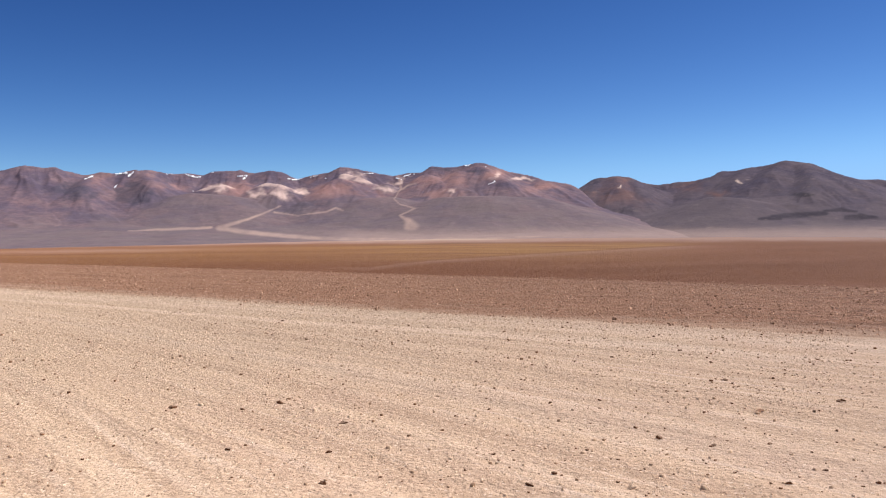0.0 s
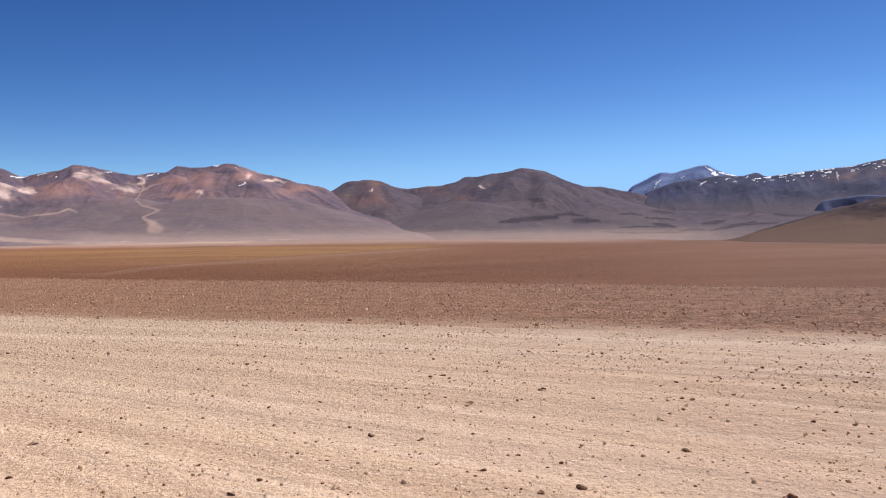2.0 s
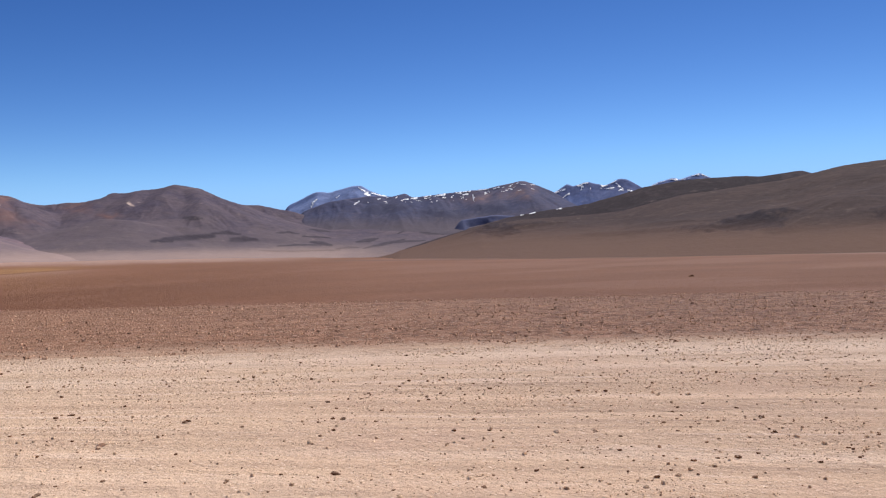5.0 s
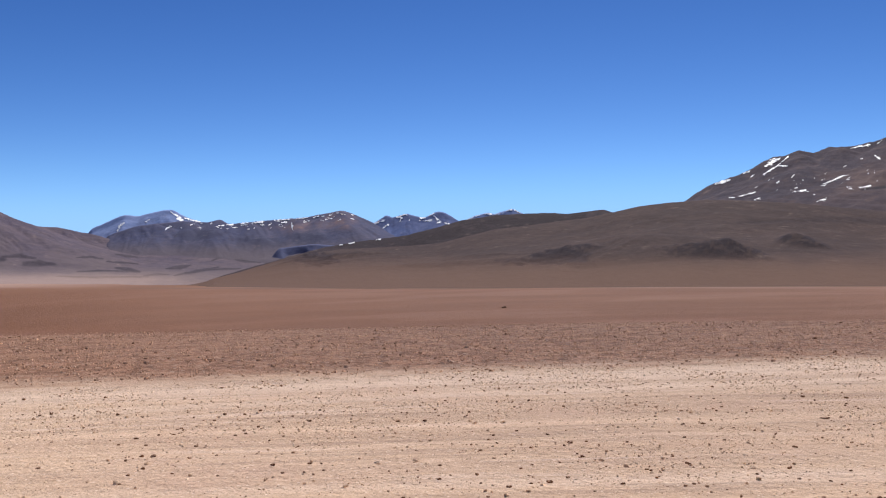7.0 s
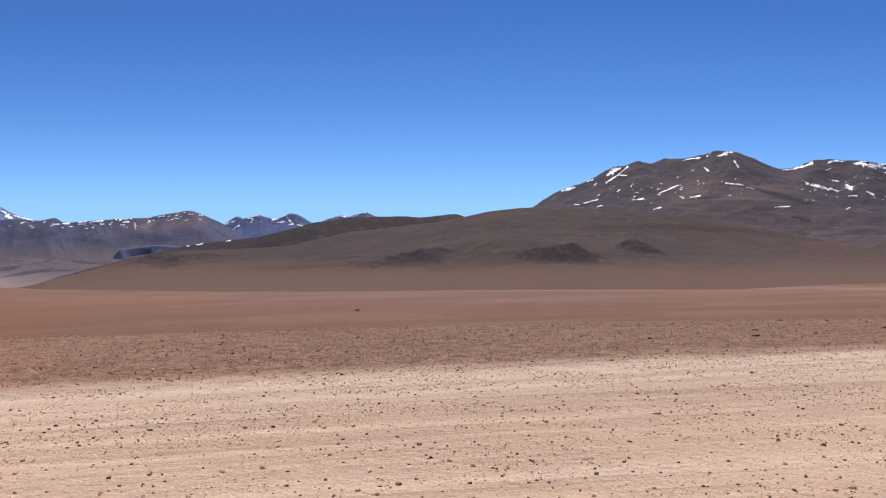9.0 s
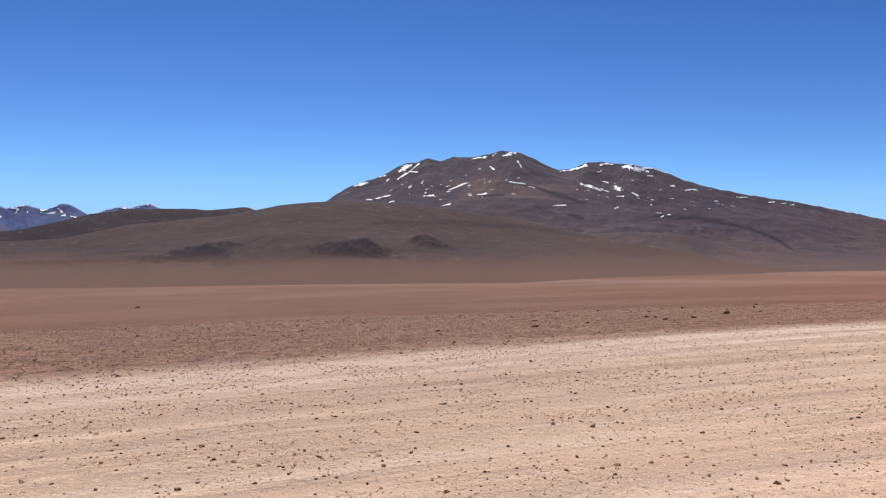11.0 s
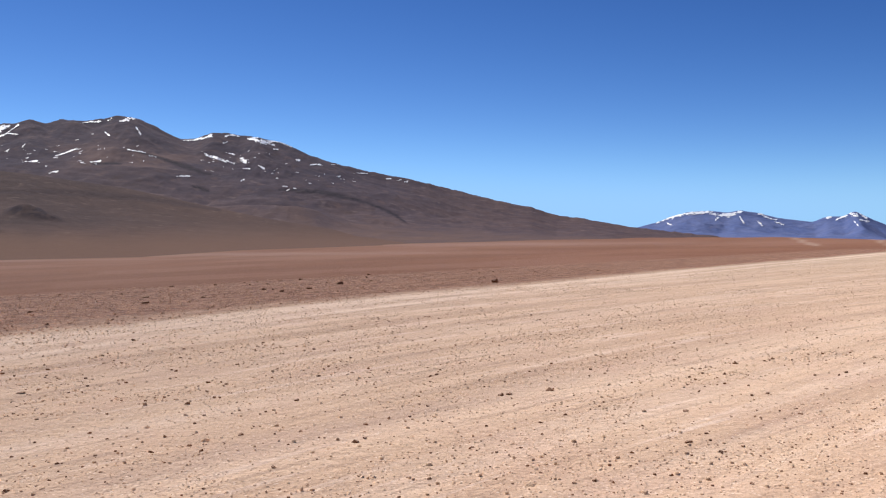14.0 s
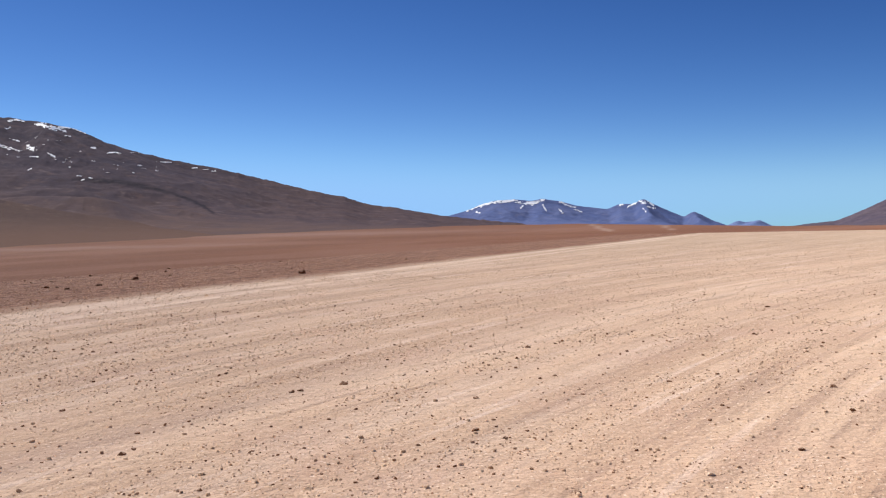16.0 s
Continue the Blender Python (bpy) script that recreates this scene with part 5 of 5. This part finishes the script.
NEAR_RIGHT = [(8.86, -0.79, 0.061), (10.27, -0.02, 0.049), (6.86, 0.52, 0.038), (5.52, -0.68, -0.073), (6.73, 0.59, 0.054), (9.11, -1.25, 0.097), (10.14, 0.05, 0.067), (12.68, 1.84, 0.068),
              (11.07, -3.94, 0.092), (11.43, -4.56, 0.056), (9.95, -4.76, 0.058), (14.29, -9.72, 0.114), (7.95, -2.39, 0.065), (9.04, -2.84, 0.049), (8.79, -0.7, 0.046), (7.79, -1.23, 0.041),
              (8.66, 1.39, 0.047), (7.38, 0.56, 0.049), (7.64, 0.38, 0.051), (6.71, -2.04, 0.064), (6.43, -2.21, 0.044), (7.03, -2.29, 0.038), (6.83, -4.28, 0.042), (7.34, -5.77, 0.073),
              (6.4, -5.23, 0.053), (5.46, -4.06, 0.053), (11.04, -7.31, 0.069), (5.44, -2.94, 0.032), (5.06, -3.13, -0.061), (4.98, -2.21, 0.049), (6.0, 1.08, 0.041), (8.17, -4.49, 0.048)]
ROAD_STONES_A = [
    (-1.17, 5.78, 0.019), (-0.95, 5.87, 0.023), (-0.85, 5.52, 0.026), (-1.04, 7.43, 0.034), (-0.73, 6.49, 0.026), (-0.6, 7.3, 0.024), (-0.44, 5.67, 0.019), (-0.66, 8.85, 0.023),
    (-0.45, 6.27, 0.021), (-0.29, 5.44, 0.018), (-0.51, 10.26, 0.04), (-0.0, 7.67, 0.03), (0.13, 5.78, 0.023), (0.21, 8.1, 0.026), (0.21, 5.78, 0.027), (0.3, 5.49, 0.025),
    (0.49, 8.68, 0.028), (0.62, 10.0, 0.032), (0.41, 5.23, -0.017), (0.55, 6.8, 0.027), (0.49, 5.3, 0.021), (0.68, 4.93, 0.02), (0.9, 6.11, 0.024), (1.23, 7.43, 0.024),
    (0.87, 4.82, 0.046), (1.03, 5.36, 0.022), (0.96, 4.85, 0.02), (1.14, 5.45, 0.037), (1.37, 5.85, 0.028), (1.57, 6.18, 0.021), (1.87, 7.35, 0.035), (1.35, 5.12, 0.021),
    (1.86, 6.28, 0.021)]
ROAD_STONES_B = [
    (1.48, 4.85, 0.017), (1.57, 5.12, 0.021), (2.23, 6.54, 0.027), (2.36, 6.74, 0.041), (2.93, 8.12, 0.045), (2.67, 7.28, 0.04), (2.52, 6.84, 0.038), (3.18, 8.17, 0.039),
    (2.65, 6.57, 0.028), (3.29, 8.09, 0.034), (2.96, 6.96, 0.029), (2.27, 5.08, 0.026), (2.9, 6.3, 0.027), (3.2, 6.94, 0.03), (5.04, 10.7, 0.045), (2.16, 4.4, 0.026),
    (3.35, 6.73, 0.029), (3.91, 7.83, 0.045), (2.31, 4.57, 0.054), (3.5, 6.79, 0.025), (5.4, 10.47, 0.038), (3.15, 5.99, 0.026), (3.87, 7.24, 0.032), (3.38, 6.3, 0.046),
    (3.33, 6.04, 0.031), (2.84, 5.12, 0.023), (2.93, 5.27, 0.024), (3.76, 6.62, 0.04), (3.95, 6.87, 0.026), (5.77, 9.88, 0.037), (3.63, 6.15, 0.037), (4.7, 7.9, 0.041),
    (2.68, 4.45, 0.021)]
ROAD_STONES_C = [
    (5.54, 9.12, 0.034), (3.71, 6.08, 0.028), (3.62, 5.9, 0.027), (5.27, 8.52, 0.039), (2.72, 4.31, 0.03), (2.86, 4.35, 0.028), (3.32, 5.0, 0.039), (4.58, 6.86, 0.027),
    (4.07, 5.8, -0.046), (3.22, 4.55, 0.018), (3.67, 5.11, 0.025), (4.0, 5.55, 0.027), (3.64, 4.9, 0.036), (4.62, 5.98, 0.025), (3.53, 4.56, -0.038), (3.98, 5.13, 0.026),
    (6.85, 8.78, 0.05), (6.16, 7.83, 0.038), (5.65, 7.12, 0.053), (6.9, 8.45, 0.035), (4.42, 5.41, 0.027), (3.47, 4.23, 0.025), (3.83, 4.64, 0.028), (4.29, 5.13, 0.022),
    (4.05, 4.84, 0.029), (5.07, 6.01, 0.026), (3.68, 4.29, -0.034), (6.11, 7.01, 0.03), (6.38, 7.22, 0.037), (5.47, 5.94, 0.036), (4.35, 4.72, -0.025), (4.05, 4.38, -0.055),
    (5.42, 5.77, 0.031)]
ROAD_STONES_D = [
    (3.74, 3.96, 0.029), (5.97, 6.07, 0.038), (4.86, 4.92, 0.031), (4.61, 4.58, 0.03), (5.0, 4.94, 0.032), (6.07, 5.75, 0.038), (5.24, 4.84, 0.023), (4.95, 4.5, 0.035),
    (5.9, 5.3, 0.051), (5.53, 4.84, 0.038), (5.55, 4.66, -0.038), (5.14, 4.13, 0.039), (5.55, 4.4, 0.028), (8.68, 6.77, 0.035), (5.61, 4.25, 0.027), (9.86, 7.38, 0.04),
    (6.93, 4.78, 0.033), (5.56, 3.79, 0.035), (7.8, 5.13, 0.048), (6.66, 4.23, 0.031), (7.09, 4.45, 0.027), (5.51, 3.37, 0.034), (7.9, 4.37, 0.047), (6.52, 3.53, 0.039),
    (6.28, 3.33, 0.032), (7.29, 3.86, 0.043), (5.54, 2.73, 0.049), (6.41, 3.14, 0.028), (6.83, 3.18, 0.029), (7.91, 3.64, 0.034), (6.28, 2.82, 0.023), (5.77, 2.56, 0.025),
    (6.2, 2.7, 0.035)]
ROAD_STONES_E = [
    (7.38, 3.11, 0.031), (7.17, 2.88, 0.035), (5.93, 2.27, 0.025), (7.89, 3.02, 0.033), (6.98, 2.65, 0.024), (8.6, 3.26, 0.03), (8.61, 3.16, 0.03), (8.55, 2.9, 0.047),
    (6.5, 2.12, 0.036), (8.89, 2.78, 0.03), (7.01, 2.19, 0.058), (10.79, 3.37, 0.044), (11.86, 3.59, 0.048), (12.71, 3.81, 0.051), (8.41, 2.44, 0.057), (6.69, 1.89, 0.045),
    (7.58, 2.11, 0.041), (6.49, 1.73, 0.035), (5.54, 1.44, 0.026), (6.72, 1.62, 0.022), (8.02, 1.89, 0.032), (11.16, 2.62, 0.044), (7.04, 1.57, 0.047), (8.09, 1.59, 0.032),
    (10.07, 1.93, 0.033), (5.46, 1.02, 0.029), (8.01, 1.47, 0.026), (6.65, 1.1, 0.022), (5.73, 0.79, -0.027), (8.93, 0.96, 0.029), (5.75, 0.36, -0.03), (7.39, 0.44, 0.029),
    (6.7, 0.34, 0.022)]
ROAD_STONES_F = [
    (8.23, 0.04, 0.037), (5.69, -0.02, 0.037), (5.66, -0.46, 0.019), (9.64, -0.81, 0.031), (8.31, -0.8, 0.027), (6.5, -0.7, 0.03), (10.46, -1.17, 0.034), (7.42, -0.96, 0.029),
    (6.97, -0.92, 0.027), (8.0, -1.08, 0.031), (6.29, -0.86, 0.021), (5.84, -0.83, 0.019), (5.56, -0.97, 0.029), (5.61, -1.1, 0.03), (6.11, -1.3, 0.02), (5.59, -1.22, 0.03),
    (8.39, -1.99, 0.028), (6.34, -1.51, 0.034), (7.28, -1.82, 0.029), (5.78, -1.66, 0.031), (10.18, -3.49, 0.055), (6.61, -2.44, 0.036), (5.56, -2.12, 0.031), (8.86, -3.5, 0.043),
    (5.87, -2.44, 0.025), (6.79, -3.19, 0.029)]
for x, y, size in NEAR_LEFT + NEAR_MID + NEAR_RIGHT + ROAD_STONES_A + ROAD_STONES_B + ROAD_STONES_C + ROAD_STONES_D + ROAD_STONES_E + ROAD_STONES_F:
    stone(x, y, min(abs(size) * 1.2, abs(size) * 0.7 + 0.025), size < 0, flat=0.3 if abs(size) > 0.15 else 1.0)
for x, y, size in [(31.75, 3.86, 0.39), (40.78, 3.53, 0.22), (30.61, 9.83, 0.2), (31.53, 8.51, 0.11), (31.94, 7.3, 0.11), (27.41, 11.75, 0.10), (16.19, 12.77, 0.11)]:
    stone(x, y, size, name="boulder", label="dark rough boulder on the stony brown ground", flat=0.8)

stone(32.5, -2.07, 0.26, name="boulder", label="small dark upright rock beside the road", flat=1.6)
stone(38.6, 39.3, 0.36, name="boulder", label="lone dark boulder on the smooth red plain", flat=1.0)

ROCKS = random.Random(31)
for k in range(26):
    along, off = ROCKS.uniform(14, 44), ROCKS.uniform(3.0, 10.0)
    edge_at = 13 - 0.13 * (along - 16 + math.sqrt((along - 16) ** 2 + 64))
    v = edge_at + off
    stone(math.cos(ROAD_TURN) * along - math.sin(ROAD_TURN) * v, math.sin(ROAD_TURN) * along + math.cos(ROAD_TURN) * v, ROCKS.uniform(0.09, 0.2),
          name="boulder", label="dark broken rock among the brown gravel", flat=0.9)


def scatter(count, r0, r1, b0, b1, rng, low, high, clump=0.65):
    """Places in a fan before the viewer, thinner with distance, that lie past-wise between low and high; on the road they gather between the wheel tracks."""
    out = []
    while len(out) < count:
        n = count * 2
        r = rng.uniform(r0 ** 0.7, r1 ** 0.7, n) ** (1 / 0.7) if low < -5 else rng.uniform(r0, r1, n)
        b = np.radians(rng.uniform(b0, b1, n))
        x, y = -np.sin(b) * r, np.cos(b) * r
        u, past = road_coords(x, y)
        share = smooth(-0.4, 0.4, fbm(x / 0.9, y / 0.9, 3, 60))
        if low < -5:
            share = share * (0.45 + 0.55 * smooth(0, 5, x)) * (0.5 + 1.0 * smooth(-0.25, 0.35, fbm(u * 0.03, rut_line(u, past) * 1.7, 3, 64)))
        keep = (past > low) & (past < high) & (rng.uniform(0, 1, n) < 1 - clump + clump * share)
        out += list(zip(x[keep], y[keep]))
    return np.array(out[:count])


RNG = np.random.RandomState(11)


def gravel(name, label, places, sizes, mat, seed, sides=4, low=0.14, high=0.36):
    """Many small stones, each a squat crystal of its own."""
    rng = np.random.RandomState(seed)
    n = len(places)
    gz = ground_z(places[:, 0], places[:, 1])
    k = np.arange(sides)
    spin = rng.uniform(0, 6.28, n)[:, None] + k * 2 * math.pi / sides
    wide = sizes[:, None] * 0.5 * rng.uniform(0.65, 1.15, (n, sides))
    squash = rng.uniform(0.6, 1.0, n)[:, None]
    turn = rng.uniform(0, 6.28, n)[:, None]
    lx, ly = np.cos(spin) * wide, np.sin(spin) * wide * squash
    x = places[:, :1] + lx * np.cos(turn) - ly * np.sin(turn)
    y = places[:, 1:] + lx * np.sin(turn) + ly * np.cos(turn)
    tall = sizes * rng.uniform(low, high, n)
    base = np.stack([x, y, np.repeat((gz - 0.15 * sizes)[:, None], sides, 1)], -1)
    off = sizes[:, None] * rng.uniform(-0.12, 0.12, (n, 2))
    ring = np.stack([places[:, :1] + (x - places[:, :1]) * 0.8 + off[:, :1], places[:, 1:] + (y - places[:, 1:]) * 0.8 + off[:, 1:],
                     (gz + tall * 0.85)[:, None] + sizes[:, None] * rng.uniform(-0.1, 0.1, (n, sides))], -1)
    tip = np.stack([places[:, 0] + off[:, 0], places[:, 1] + off[:, 1], gz + tall], -1)[:, None]
    co = np.concatenate([base, ring, tip], 1)
    per = 2 * sides + 1
    nxt = (k + 1) % sides
    tri = np.concatenate([np.stack([k, nxt, sides + nxt], -1), np.stack([k, sides + nxt, sides + k], -1), np.stack([sides + k, sides + nxt, 0 * k + 2 * sides], -1)])
    idx = (tri[None] + (np.arange(n) * per)[:, None, None]).reshape(-1, 3).astype(np.int32)
    me = bpy.data.meshes.new(name)
    me.vertices.add(n * per)
    me.vertices.foreach_set("co", co.reshape(-1).astype(np.float32))
    me.loops.add(idx.size)
    me.loops.foreach_set("vertex_index", idx.ravel())
    me.polygons.add(len(idx))
    me.polygons.foreach_set("loop_start", np.arange(0, idx.size, 3, dtype=np.int32))
    me.update(calc_edges=True)
    me.validate()
    me.materials.append(mat)
    return tagged(new(name, me), label, "gravel", kind="stuff")


spots = scatter(86000, 3.8, 30, 46, -136, RNG, -80, -0.1, 0.85)
gravel("gravel", "scattered small pebbles on the pale dirt road", spots, np.clip(np.exp(RNG.normal(-3.95, 0.45, len(spots))), 0.008, 0.045) * np.clip(np.hypot(spots[:, 0], spots[:, 1]) / 10, 0.7, 1.3), M_PEBBLE, 3, 3, 0.14, 0.34)
spots = scatter(6500, 3.8, 22, 46, -136, RNG, -80, -0.3, 0.8)
gravel("gravel", "scattered dark stones on the pale dirt road", spots, np.clip(np.exp(RNG.normal(-3.95, 0.5, len(spots))), 0.007, 0.05) * np.clip(np.hypot(spots[:, 0], spots[:, 1]) / 9, 0.65, 1.15), M_DARK, 4, 4, 0.2, 0.42)
spots = scatter(2600, 4.2, 15, 46, -136, RNG, -80, -0.8, 0.6)
gravel("gravel", "loose brown and tan stones on the pale dirt road", spots, np.clip(np.exp(RNG.normal(-3.65, 0.35, len(spots))), 0.014, 0.05), M_LOOSE, 7, 5, 0.28, 0.5)
spots = scatter(34000, 13, 48, 46, -112, RNG, -0.2, 11.5)
gravel("gravel", "dense brown gravel beside the road", spots, np.clip(np.exp(RNG.normal(-3.4, 0.45, len(spots))), 0.014, 0.11), M_BROWN, 5, 3, 0.18, 0.4)
spots = scatter(9000, 26, 75, -60, -136, RNG, -80, -0.3, 0.8)
gravel("gravel", "loose clods on the distant stretch of road", spots, np.clip(np.exp(RNG.normal(-3.1, 0.4, len(spots))), 0.02, 0.09), M_PEBBLE, 6, 3)
